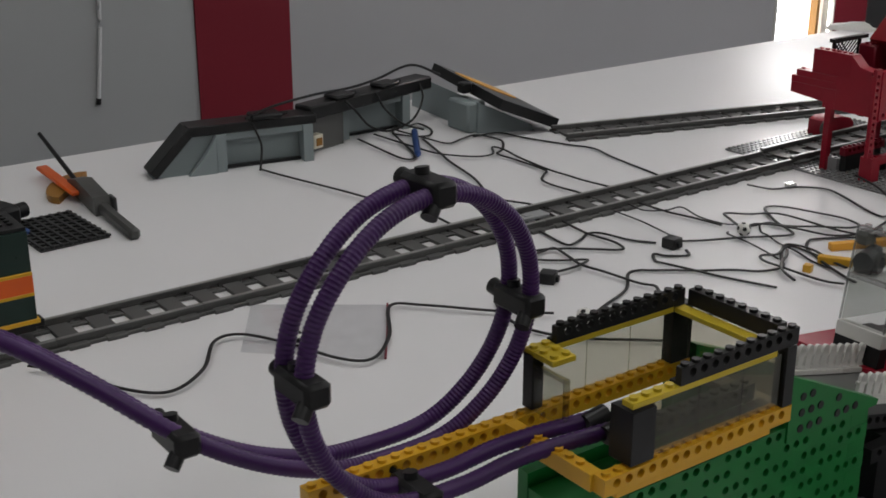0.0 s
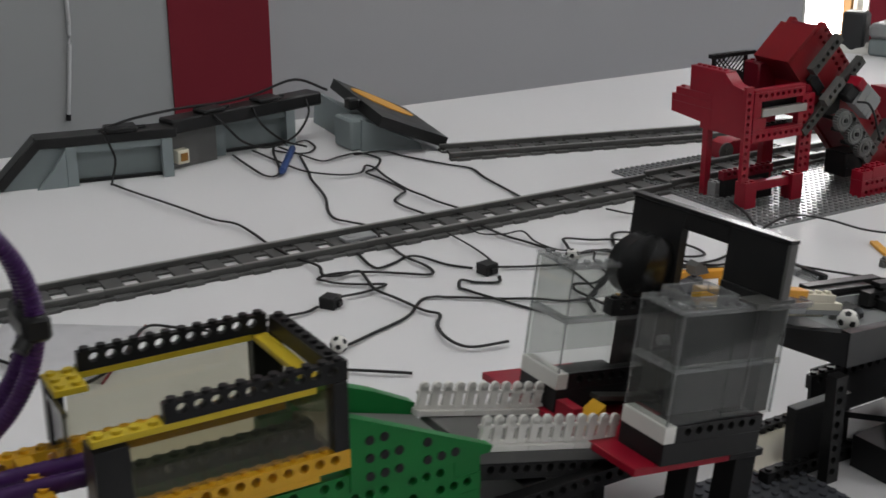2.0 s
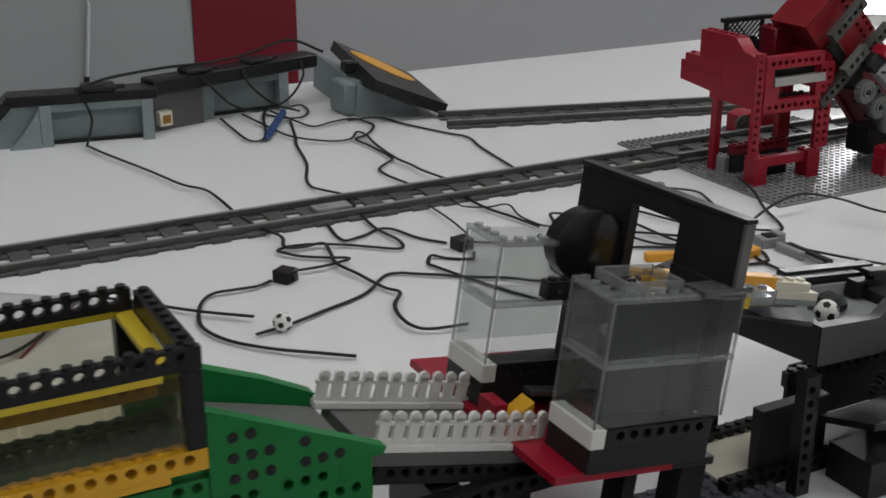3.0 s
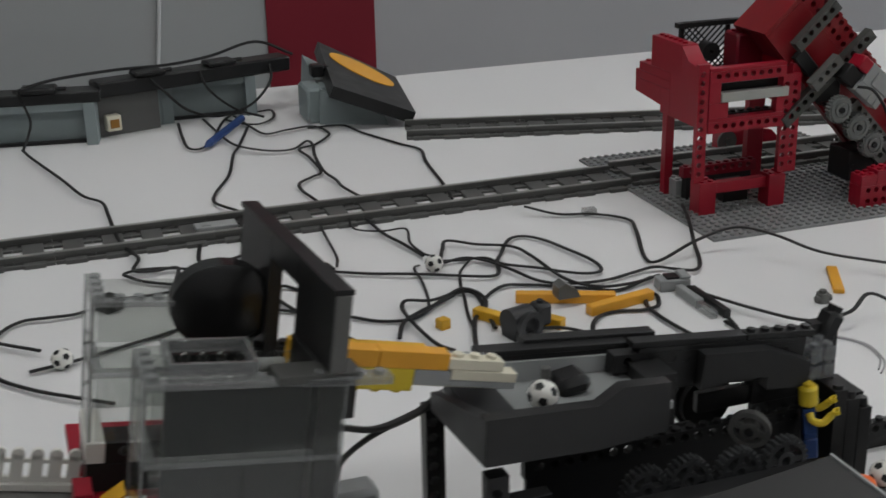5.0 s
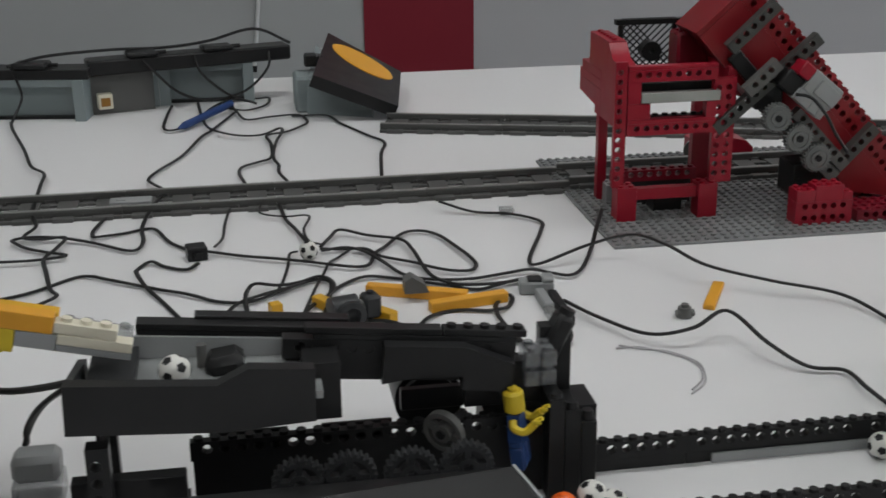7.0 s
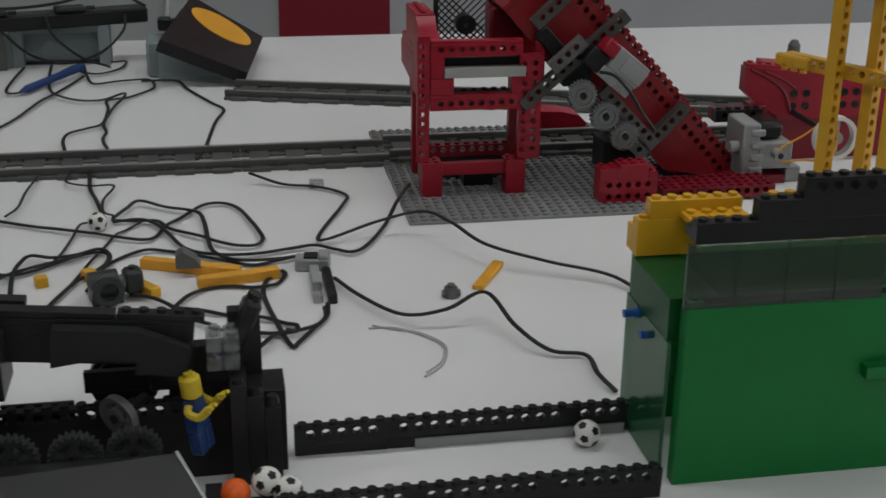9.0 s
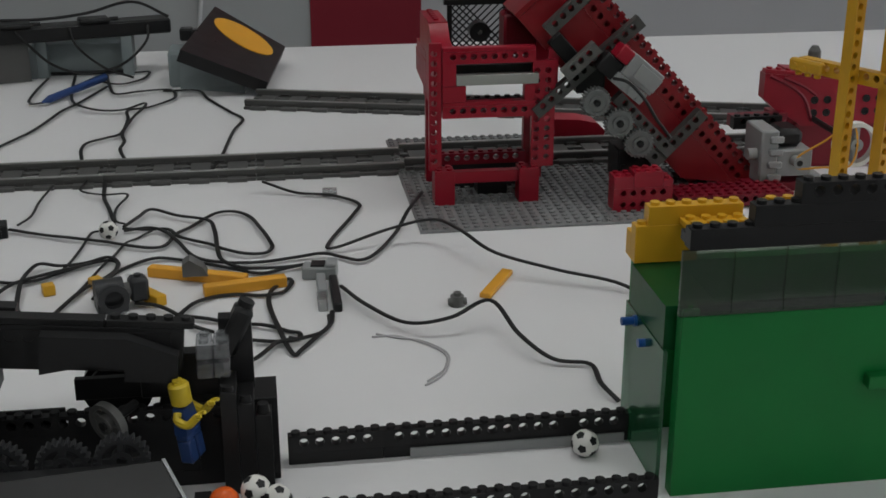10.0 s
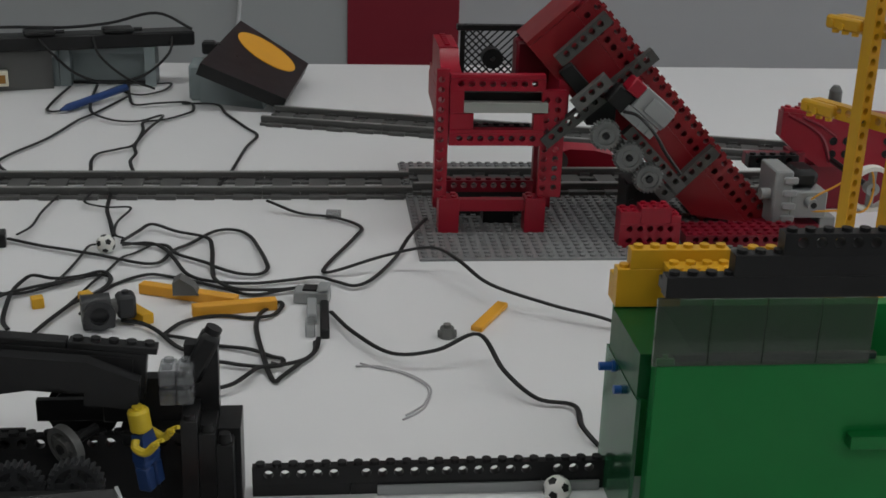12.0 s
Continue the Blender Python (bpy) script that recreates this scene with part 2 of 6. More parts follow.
    def gear(self, c, r, teeth, y0, y1, hub=0.0026, spokes=0):
        """A gear wheel about the y axis."""
        n = teeth * 4
        rad = [r if i % 4 in (0, 1) else r - 0.0016 for i in range(n)]
        inner = r * 0.72 if spokes else hub
        vs = []
        for y in (y0, y1):
            vs += [(c[0] + rad[i] * math.cos(2 * math.pi * i / n), c[1] + y, c[2] + rad[i] * math.sin(2 * math.pi * i / n)) for i in range(n)]
            vs += [(c[0] + inner * math.cos(2 * math.pi * i / n), c[1] + y, c[2] + inner * math.sin(2 * math.pi * i / n)) for i in range(n)]
        fs = []
        for i in range(n):
            e = (i + 1) % n
            fs += [(i, e, n + e, n + i), (2 * n + i, 3 * n + i, 3 * n + e, 2 * n + e), (i, 2 * n + i, 2 * n + e, e), (n + i, n + e, 3 * n + e, 3 * n + i)]
        self.put(vs, fs)
        if spokes:
            self.ring(c, hub, hub + 0.0024, y0, y1, 16)
            keep = self.m
            for s in range(spokes):
                self.m = keep @ Matrix.Translation(c) @ Matrix.Rotation(2 * math.pi * s / spokes, 4, "Y")
                self.box(hub + 0.001, inner + 0.0005, y0 + 0.0006, y1 - 0.0006, -0.0016, 0.0016)
            self.m = keep
        return self

    def sweep(self, pts, r, n=8, flat=1.0, steps=6, rib=0.0, closed=False):
        """A tube along a smooth line through pts; flat squeezes it, rib gives it rings."""
        pts = [Vector(p) for p in pts]
        line = []
        m = len(pts)
        for i in range(m if closed else m - 1):
            p0 = pts[(i - 1) % m] if closed or i else pts[0] * 2 - pts[1]
            p1, p2 = pts[i], pts[(i + 1) % m]
            p3 = pts[(i + 2) % m] if closed or i + 2 < m else p2 * 2 - p1
            for s in range(steps):
                t = s / steps
                line.append(0.5 * (2 * p1 + (p2 - p0) * t + (2 * p0 - 5 * p1 + 4 * p2 - p3) * t * t + (3 * p1 - p0 - 3 * p2 + p3) * t ** 3))
        if not closed:
            line.append(pts[-1])
        vs, fs, k = [], [], len(line)
        for i, p in enumerate(line):
            w = ((line[(i + 1) % k] if closed or i + 1 < k else p) - (line[i - 1] if closed or i else p)).normalized()
            a = w.cross(Vector((0, 0, 1)))
            a = a.normalized() if a.length > 0.05 else w.orthogonal().normalized()
            b = a.cross(w)
            rr = r * (1 + (rib if i % 2 else -rib))
            vs += [p + rr * (math.cos(2 * math.pi * j / n) * a + flat * math.sin(2 * math.pi * j / n) * b) for j in range(n)]
        for i in range(k if closed else k - 1):
            for j in range(n):
                e, o = (j + 1) % n, ((i + 1) % k) * n
                fs.append((i * n + j, i * n + e, o + e, o + j))
        if not closed:
            fs += [tuple(range(n)), tuple(range((k - 1) * n, k * n))[::-1]]
        return self.put(vs, fs)

    def ball(self, c, r, nu=16, nv=10):
        vs, fs = [(0, 0, r), (0, 0, -r)], []
        for i in range(1, nv):
            th = math.pi * i / nv
            vs += [(r * math.sin(th) * math.cos(2 * math.pi * j / nu), r * math.sin(th) * math.sin(2 * math.pi * j / nu), r * math.cos(th)) for j in range(nu)]
        for j in range(nu):
            e = (j + 1) % nu
            fs += [(0, 2 + j, 2 + e), (1, 2 + (nv - 2) * nu + e, 2 + (nv - 2) * nu + j)]
            for i in range(nv - 2):
                fs.append((2 + i * nu + j, 2 + (i + 1) * nu + j, 2 + (i + 1) * nu + e, 2 + i * nu + e))
        return self.put([Vector(p) + Vector(c) for p in vs], fs)

    def mesh(self, name, mat, smooth=True):
        me = bpy.data.meshes.new(name)
        me.from_pydata(self.v, [], self.f)
        bm = bmesh.new()
        bm.from_mesh(me)
        bmesh.ops.remove_doubles(bm, verts=bm.verts, dist=2e-6)
        bmesh.ops.recalc_face_normals(bm, faces=bm.faces)
        bm.to_mesh(me)
        bm.free()
        if smooth:
            me.polygons.foreach_set("use_smooth", [True] * len(me.polygons))
            me.set_sharp_from_angle(angle=radians(38))
        me.materials.append(mat)
        return me


def part(name, geo, mat, parent=None, label=""):
    """Links what a Geo holds as one mesh object, under parent where one is given."""
    ob = new(name, geo.mesh(name, mat))
    if parent:
        ob.parent = parent
    if label:
        ob["label"] = label
    return ob


def thing(name, label, category, group="", m=None):
    ob = tagged(new(name), label, category, group)
    ob.matrix_basis = m or Matrix()
    return ob


def structure(name, geo, mat, label=""):
    return tagged(part(name, geo, mat, None, label), label, "", "", "structure")

# ---- room ----
structure("floor", Geo().box(-3.5, 4.3, -3.2, 1.9, -0.80, -0.75), FLOOR_MAT)
structure("ceiling", Geo().box(-3.5, 4.3, -3.2, 1.9, 1.95, 2.05), CEILING_PAINT)
structure("wall_north", Geo().box(0.20, 2.04, 1.58, 1.70, -0.75, 1.95).box(2.04, 2.50, 1.58, 1.70, 1.30, 1.95), WALL_PAINT)
structure("wall_north_panel", Geo().box(-3.5, 0.1998, 1.58, 1.70, -0.75, 1.95), PANEL_PAINT)
structure("wall_north_red", Geo().box(2.50, 4.3, 1.58, 1.70, -0.75, 1.95), RED_PAINT)
structure("wall_west", Geo().box(-3.62, -3.5, -3.2, 1.70, -0.75, 1.95), WALL_PAINT)
structure("wall_south", Geo().box(-3.5, 4.3, -3.32, -3.2, -0.75, 1.95), WALL_PAINT)
# East wall is left open for an added, unseen window.
g = Geo().box(4.3, 4.42, -3.2, 1.70, -0.75, 0.0).box(4.3, 4.42, -3.2, 1.70, 1.6, 1.95)
g.box(4.3, 4.42, -3.2, -2.2, 0.0, 1.6).box(4.3, 4.42, 1.2, 1.70, 0.0, 1.6)
structure("wall_east", g, WALL_PAINT)
structure("trim_red_stripe", Geo().box(0.116, 0.349, 1.574, 1.579, -0.75, 1.95), RED_PAINT)
structure("door_jamb_trim", Geo().box(2.035, 2.045, 1.575, 1.72, -0.75, 1.30).box(2.035, 2.50, 1.575, 1.72, 1.29, 1.30), WHITE)
structure("door_post_trim", Geo().box(2.228, 2.240, 1.57, 1.60, -0.75, 1.29), BROWN)
structure("door_side_trim", Geo().box(2.256, 2.286, 1.57, 1.60, -0.75, 1.29), WHITE)
door = thing("red_door", "bright red door standing open into the room", "door", "", pose(2.292, 1.565, -0.74, 0, 0, -38))
part("leaf", Geo().box(0.0, 0.62, -0.04, 0.0, 0.0, 2.02, 0.002), RED_PAINT, door)
part("edge_strip", Geo().box(-0.004, -0.0005, -0.04, 0.0, 0.0, 2.02), WHITE, door)
pipe = thing("wall_conduit", "thin white plastic conduit running down the grey wall", "conduit")
part("tube", Geo().sweep([(-0.096, 1.574, 1.9), (-0.096, 1.574, 0.2), (-0.097, 1.574, 0.0), (-0.104, 1.574, -0.09), (-0.115, 1.574, -0.186)], 0.0042, 12), PIPE, pipe)
part("end_cap", Geo().cyl((-0.1165, 1.574, -0.198), (-0.115, 1.574, -0.185), 0.0055, n=12), BLACK, pipe)
part("clip", Geo().box(-0.105, -0.087, 1.566, 1.579, 0.10, 0.115), PIPE, pipe)
g = Geo().box(4.31, 4.36, -2.2, 1.2, 0.0, 0.05).box(4.31, 4.36, -2.2, 1.2, 1.55, 1.6)
for k in range(5):
    y = -2.2 + k * 0.8375
    g.box(4.31, 4.36, y, y + 0.05, 0.05, 1.55)
structure("window_1", g, WHITE)
tagged(part("backdrop", Geo().box(0.5, 9.0, 4.2, 4.25, -4.0, 2.6), glow("daylight outside", (1.0, 0.99, 0.97), 16.0)), kind="structure")
# Added area lamp in that unseen east opening, brightens the table from the side.
area("added_window_light", (4.25, -0.5, 0.8), (0, -0.3, 0.2), 3.2, 1.5, ADDED_WINDOW_WATTS, (0.93, 0.97, 1.0))
area("door_daylight", (2.25, 1.66, 0.25), (1.6, 0.2, -0.1), 0.36, 1.9, DOOR_WATTS, (0.96, 0.98, 1.0))
for n, (lx, ly) in enumerate(((-1.3, -0.10), (0.35, -0.10), (2.0, -0.10), (-0.5, -1.95), (1.2, -1.95))):
    lamp = thing("ceiling_light", "white fluorescent ceiling light with two tubes", "ceiling light", "ceiling lights")
    part("housing", Geo().box(lx - 0.62, lx + 0.62, ly - 0.09, ly + 0.09, 1.90, 1.95, 0.004), WHITE, lamp)
    for dy in (-0.04, 0.04):
        part("tube", Geo().cyl((lx - 0.58, ly + dy, 1.885), (lx + 0.58, ly + dy, 1.885), 0.013, n=12), LAMP_GLOW, lamp)
    area("lamp_light", (lx, ly, 1.86), (lx, ly, 0), 1.16, 0.14, LAMP_WATTS, (0.985, 1.0, 0.985))

# ---- table ----
table = thing("long_table", "long white laminate table covered with toy brick machines", "table")
part("tabletop", Geo().box(-2.2, 2.3, -0.80, 0.53, -0.028, 0.0, 0.002), TABLETOP, table)
for x in (-2.1, -0.7, 0.8, 2.2):
    for y in (-0.72, 0.46):
        part("leg", Geo().cyl((x, y, -0.75), (x, y, -0.028), 0.018, n=12), SILVER, table)

# things at the far end of the table
speaker = thing("dark_speaker_box", "small dark grey speaker standing on the white table", "speaker", "", pose(1.000, 0.490, 0, 0, 0, 25))
part("cabinet", Geo().box(-0.018, 0.018, -0.020, 0.020, 0.0, 0.072, 0.004), DARK, speaker)
part("grille", Geo().box(-0.015, 0.015, -0.0215, -0.0202, 0.006, 0.066, 0.001), SLATE, speaker)
part("cone", Geo().ring((0, -0.022, 0.044), 0.004, 0.011, 0, 0.001, 20), STONE, speaker)
case_g = thing("grey_storage_case", "low grey plastic storage case on the white table", "storage case", "", pose(1.060, 0.420, 0, 0, 0, 18))
part("tray", Geo().box(-0.060, 0.090, -0.050, 0.050, 0.0, 0.030, 0.004), FOAM_GREY, case_g)
part("lid", Geo().box(-0.062, 0.092, -0.052, 0.052, 0.0302, 0.056, 0.006), GREY, case_g)
part("latch", Geo().box(0.000, 0.024, -0.0545, -0.0522, 0.022, 0.040, 0.001), STONE, case_g)
crumple = thing("crumpled_white_bag", "crumpled white plastic bag on the white table", "bag", "", pose(0.985, 0.500, 0, 0, 0, -50))
n = 18
vs, fs = [], []
for i in range(n + 1):
    for j in range(n + 1):
        u, v = i / n * 2 - 1, j / n * 2 - 1
        h = max(0.0, 1 - (abs(u) ** 2.5 + abs(v) ** 2.5))
        vs.append((u * 0.075, v * 0.022, 0.0006 + h ** 0.6 * (0.013 + 0.012 * noise.noise(Vector((u * 2.6, v * 2.1, 4.0)))) + 0.004 * h * noise.noise(Vector((u * 9, v * 9, 1.0)))))
for i in range(n):
    for j in range(n):
        a = i * (n + 1) + j
        fs.append((a, a + n + 1, a + n + 2, a + 1))
part("film", Geo().put(vs, fs), WHITE, crumple)

# ---- railway ----
def straight_track(m):
    tr = thing("straight_track", "dark grey toy railway track section on white table", "track", "toy railway tracks", m)
    for s in (-1, 1):
        y = s * 0.0225
        g = Geo().box(-0.064, 0.064, y - 0.0022, y + 0.0022, 0.0050, 0.0088)
        for i in range(4):
            x, w = -0.064 + (i + 0.5) * 0.032, 0.0115 if s == 1 else 0.0159
            g.box(x - w, x + w, y - 0.0020, y + 0.0020, 0.0018, 0.0050)
        g.box(-0.064, 0.064, y - 0.0038, y + 0.0038, 0.0006, 0.0018)
        part("rail", g, TRACK_GREY, tr)
        part("rail_cap", Geo().box(-0.0636, 0.0636, y - 0.0017, y + 0.0017, 0.0088, 0.0096), RAIL, tr, "worn metal rail top")
        part("edge_strip", Geo().box(-0.0638, 0.0638, s * 0.0275 - 0.0016, s * 0.0275 + 0.0016, 0.0, 0.0030), TRACK_GREY, tr)
    for i in range(4):
        x = -0.064 + (i + 0.5) * 0.032
        g = Geo().box(x - 0.0085, x + 0.0085, -0.032, 0.032, 0, 0.0034).box(x - 0.0159, x - 0.0086, 0.0115, 0.0160, 0.0006, 0.0026).box(x + 0.0086, x + 0.0159, 0.0115, 0.0160, 0.0006, 0.0026)
        part("sleeper", g, TRACK_GREY, tr)
    return tr


first = straight_track(pose(-0.064, 0, 0))
for i in list(range(-11, 0)) + list(range(1, 7)):
    copy_thing(first, pose(-0.064 + 0.128 * i, 0, 0.0035 if i in (2, 3) else 0))
sensor = thing("sensor_tile", "small light grey tile lying between the rails", "tile", "", pose(-0.2510, 0.004, 0.0034, 0, 0, 0))
part("body", Geo().box(-0.0175, 0.0175, -0.0078, 0.0078, 0.0, 0.0034, 0.0006).box(-0.0120, -0.0040, -0.0040, 0.0040, 0.0034, 0.0042), GREY, sensor)
far_dir = radians(-15.2)
for i in range(5):
    d = 0.064 + 0.128 * i
    copy_thing(first, pose(-0.012 + 0.0082 + d * math.cos(far_dir), 0.215 + 0.031 + d * math.sin(far_dir), 0, 0, 0, -15.2))

# ---- baseplates ----
def baseplate(x, y, nx, ny, mat, label):
    b = thing("baseplate", label, "baseplate", "studded baseplates")
    part("sheet", Geo().box(x, x + nx * U, y, y + ny * U, 0, 0.0022), mat, b)
    tagged(part("studs", Geo().studs(nx, ny, x, y, 0.0022, 8), mat, b), kind="stuff")


baseplate(0.1215, -0.1815, 32, 32, PLATE_GREY, "light grey studded baseplate under the red ball lift")
baseplate(-0.486, -0.6625, 32, 16, PLATE_DARK, "dark grey studded baseplate under the clear tower")


# ---- red ball lift ----
lift = thing("red_ball_lift", "tall red toy brick ball lift with open windowed frame", "brick machine", "", Matrix.Translation((0, 0.018, 0)) @ Matrix.Diagonal((1.019, 1, 0.977, 1)))
FY = -0.138
def stack(name, x, y, z, nx, ny, rows, mat, parent, label=""):
    g = Geo().brick(x, y, z, nx, ny, 3 * rows)
    return part(name, g, mat, parent, label)


Z0 = 0.0022
def upright(name, x, y, z, n, mat, parent):
    """A beam set on end, its holes facing the front."""
    m = Matrix.Translation((x + H * 0.9, y, z)) @ Matrix.Rotation(radians(-90), 4, "Y")
    part(name, Geo(m).tech(0, 0, 0, n, False, 16, 0.0046), mat, parent)


upright("front_post", 0.1352, FY, Z0 + 3 * H, 13, RED, lift)
stack("rear_post", 0.1395, -0.078, Z0, 1, 1, 12, RED, lift)
upright("front_post", 0.2155, FY, Z0 + 3 * H, 11, RED, lift)
upright("front_post", 0.2243, FY + 0.001, Z0 + 3 * H, 11, RED, lift)
stack("rear_post", 0.2205, -0.080, Z0, 2, 1, 12, RED, lift)
stack("foot", 0.1380, FY - 0.004, Z0, 2, 2, 3, RED, lift)
stack("foot", 0.2050, FY - 0.004, Z0, 2, 2, 3, RED, lift)
part("rear_foot", Geo().brick(0.1445, -0.090, Z0, 1, 2, 5), GREY, lift, "pale grey brick at the rear post")
part("foot_brace", Geo().brick(0.154, FY + 0.001, Z0 + 0.0168, 7, 1, 3, False), RED, lift)
part("lower_rail", Geo().tech(0.1445, FY - 0.001, 0.0744, 9, False), RED, lift)
part("lower_rail_cap", Geo().box(0.1445, 0.2165, FY - 0.001, FY + 0.007, 0.0841, 0.0874), RED, lift)
for x0, x1, z0, z1 in ((0.1445, 0.1551, 0.1006, 0.1183), (0.1445, 0.1627, 0.0875, 0.1005), (0.2085, 0.2165, 0.0875, 0.1005)):
    part("window_side", Geo().box(x0, x1, FY - 0.001, FY + 0.007, z0, z1), RED, lift)
part("silver_bar", Geo().box(0.1553, 0.2190, FY - 0.0025, FY + 0.005, 0.1013, 0.1095), SILVER, lift, "smooth silver bar across the window")
part("slot_beam", Geo().box(0.1553, 0.2160, FY + 0.010, FY + 0.018, 0.1075, 0.1150), BLACK, lift)
part("black_beam", Geo().brick(0.1480, FY + 0.022, 0.0745, 9, 1, 3), BLACK, lift)
part("header", Geo().tech(0.1445, FY - 0.001, 0.1183, 9, False), RED, lift)
part("header_cap", Geo().brick(0.1445, FY - 0.001, 0.1280, 9, 1, 1, False), RED, lift)
stack("side_wall", 0.1390, FY + U, 0.0780, 1, 6, 5, RED, lift)
stack("side_wall", 0.2285, FY + U, 0.0880, 1, 7, 4, RED, lift)
part("side_bracket", Geo().prism([(0.1390, 0.0780), (0.1485, 0.0780), (0.1485, 0.1009), (0.1390, 0.1009)], -0.0822, -0.0662), RED, lift)
AR = Matrix.Rotation(radians(90), 4, "Z")
part("rear_arm", Geo(Matrix.Translation((0.1535, 0, 0)) @ AR).prism([(-0.066, 0.0845), (-0.019, 0.0885), (-0.019, 0.1010), (-0.066, 0.1010)], 0, 0.0145), RED, lift)
part("rear_arm_step", Geo().box(0.1390, 0.1535, -0.0822, -0.0185, 0.1011, 0.1090).box(0.1390, 0.1535, -0.0822, -0.025, 0.1091, 0.1170).studs(1, 1, 0.142, -0.033, 0.1170), RED, lift)
part("corner_tower", Geo().box(0.1390, 0.1540, -0.1000, -0.047, 0.1171, 0.1450).studs(1, 6, 0.142, -0.0965, 0.1450), RED, lift)
part("corner_slope", Geo(Matrix.Translation((0.1540, 0, 0)) @ AR).prism([(-0.128, 0.1171), (-0.1002, 0.1171), (-0.1002, 0.1440), (-0.112, 0.1330), (-0.128, 0.1300)], 0, 0.0150), RED, lift)
stack("rear_wall", 0.150, -0.066, 0.0830, 8, 2, 3, DEEP_RED, lift)
part("rear_tower", Geo().box(0.2020, 0.2290, -0.084, -0.060, 0.1120, 0.1465, 0.002).studs(3, 2, 0.2035, -0.080, 0.1465), DEEP_RED, lift)
g = Geo().box(0.1625, 0.2085, -0.0585, -0.0545, 0.1505, 0.1560).box(0.1570, 0.2200, -0.060, -0.053, 0.1510, 0.1555).box(0.1600, 0.1640, -0.058, -0.055, 0.112, 0.1505).box(0.2060, 0.2100, -0.058, -0.055, 0.112, 0.1505)
for i in range(-7, 9):
    for s in (-1, 1):
        x0, z0, w = 0.164 + i * 0.006, 0.112, 0.0385
        t0, t1 = (max(0, 0.164 - x0), min(w, 0.206 - x0)) if s == 1 else (max(0, x0 - 0.206), min(w, x0 - 0.164))
        if t1 > t0 + 0.002:
            g.cyl((x0 + s * t0, -0.0565, z0 + t0), (x0 + s * t1, -0.0565, z0 + t1), 0.0009, n=4)
part("lattice", g, BLACK, lift, "black diagonal lattice panel")
part("pulley", Geo().ring((0.185, -0.07, 0.1295), 0.002, 0.0085, 0, 0.011, 18), BLACK, lift)
part("inner_beam", Geo().tech(0.146, -0.100, 0.0235, 9), DEEP_RED, lift)
part("inner_box", Geo().box(0.150, 0.214, -0.099, -0.0905, Z0, 0.0232).box(0.176, 0.200, -0.118, -0.101, Z0, 0.0200), BLACK, lift)
scoop = thing("red_scoop", "low red toy scoop with a grey wheel lying behind the track", "brick block")
part("body", Geo().prism([(0.2640, 0.0), (0.3215, 0.0), (0.3230, 0.0140), (0.3160, 0.0210), (0.2985, 0.0250), (0.2760, 0.0262), (0.2640, 0.0225)], 0.036, 0.062), RED, scoop)
part("wheel", Geo().ring((0.2640, 0.0335, 0.0150), 0.0035, 0.0105, 0, 0.0024, 20).cyl((0.2640, 0.0330, 0.0150), (0.2640, 0.0358, 0.0150), 0.0030, n=12), STONE, scoop, "grey wheel on the scoop's end")

# inclined conveyor
conv = thing("inclined_conveyor", "red toy brick conveyor leaning against the ball lift", "brick machine", "", Matrix.Translation((0, 0.0535, -0.0163)) @ Matrix.Diagonal((1.050, 1.050, 1.050, 1)))
cm = Matrix.Translation((0.3955, -0.152, 0.0285)) @ Matrix.Rotation(radians(47.7), 4, "Y") @ Matrix.Rotation(math.pi, 4, "Z") @ Matrix.Translation((0, -0.048, 0))
for y in (0.0, 0.040):
    part("side_beam", Geo(cm).tech(0.0, y, -0.0096, 28), BROWN_RED, conv)
    part("side_beam", Geo(cm).tech(0.0, y, -0.0192, 28, False), BROWN_RED, conv)
    part("side_panel", Geo(cm).prism([(0.004, -0.0193), (0.226, -0.0193), (0.226, -0.0600), (0.150, -0.0600), (0.118, -0.0480), (0.040, -0.0480)], y, y + U), BROWN_RED, conv)
part("under_panel", Geo(cm).box(0.012, 0.149, 0.0085, 0.0395, -0.046, -0.040).box(0.1492, 0.226, 0.0085, 0.0395, -0.058, -0.040), DEEP_RED, conv)
part("end_cap", Geo(cm).box(0.2262, 0.2300, 0.0, 0.048, -0.0600, -0.0120), BROWN_RED, conv)
part("belt", Geo(cm).box(0.004, 0.226, 0.0085, 0.0395, -0.022, -0.006), DEEP_RED, conv)
g = Geo(cm)
for k in range(26):
    g.box(0.006 + k * 0.0085, 0.009 + k * 0.0085, 0.009, 0.039, -0.007, -0.003)
part("belt_link", g, BLACK, conv)
def strut(x0, z0, x1, z1, y):
    n = max(2, round(math.hypot(x1 - x0, z1 - z0) / U))
    a = math.atan2(z1 - z0, x1 - x0)
    m = Matrix.Translation((x0, y, z0)) @ Matrix.Rotation(-a, 4, "Y") @ Matrix.Translation((0, 0, -0.0048))
    return Geo(m).tech(0, 0, 0, n, False)


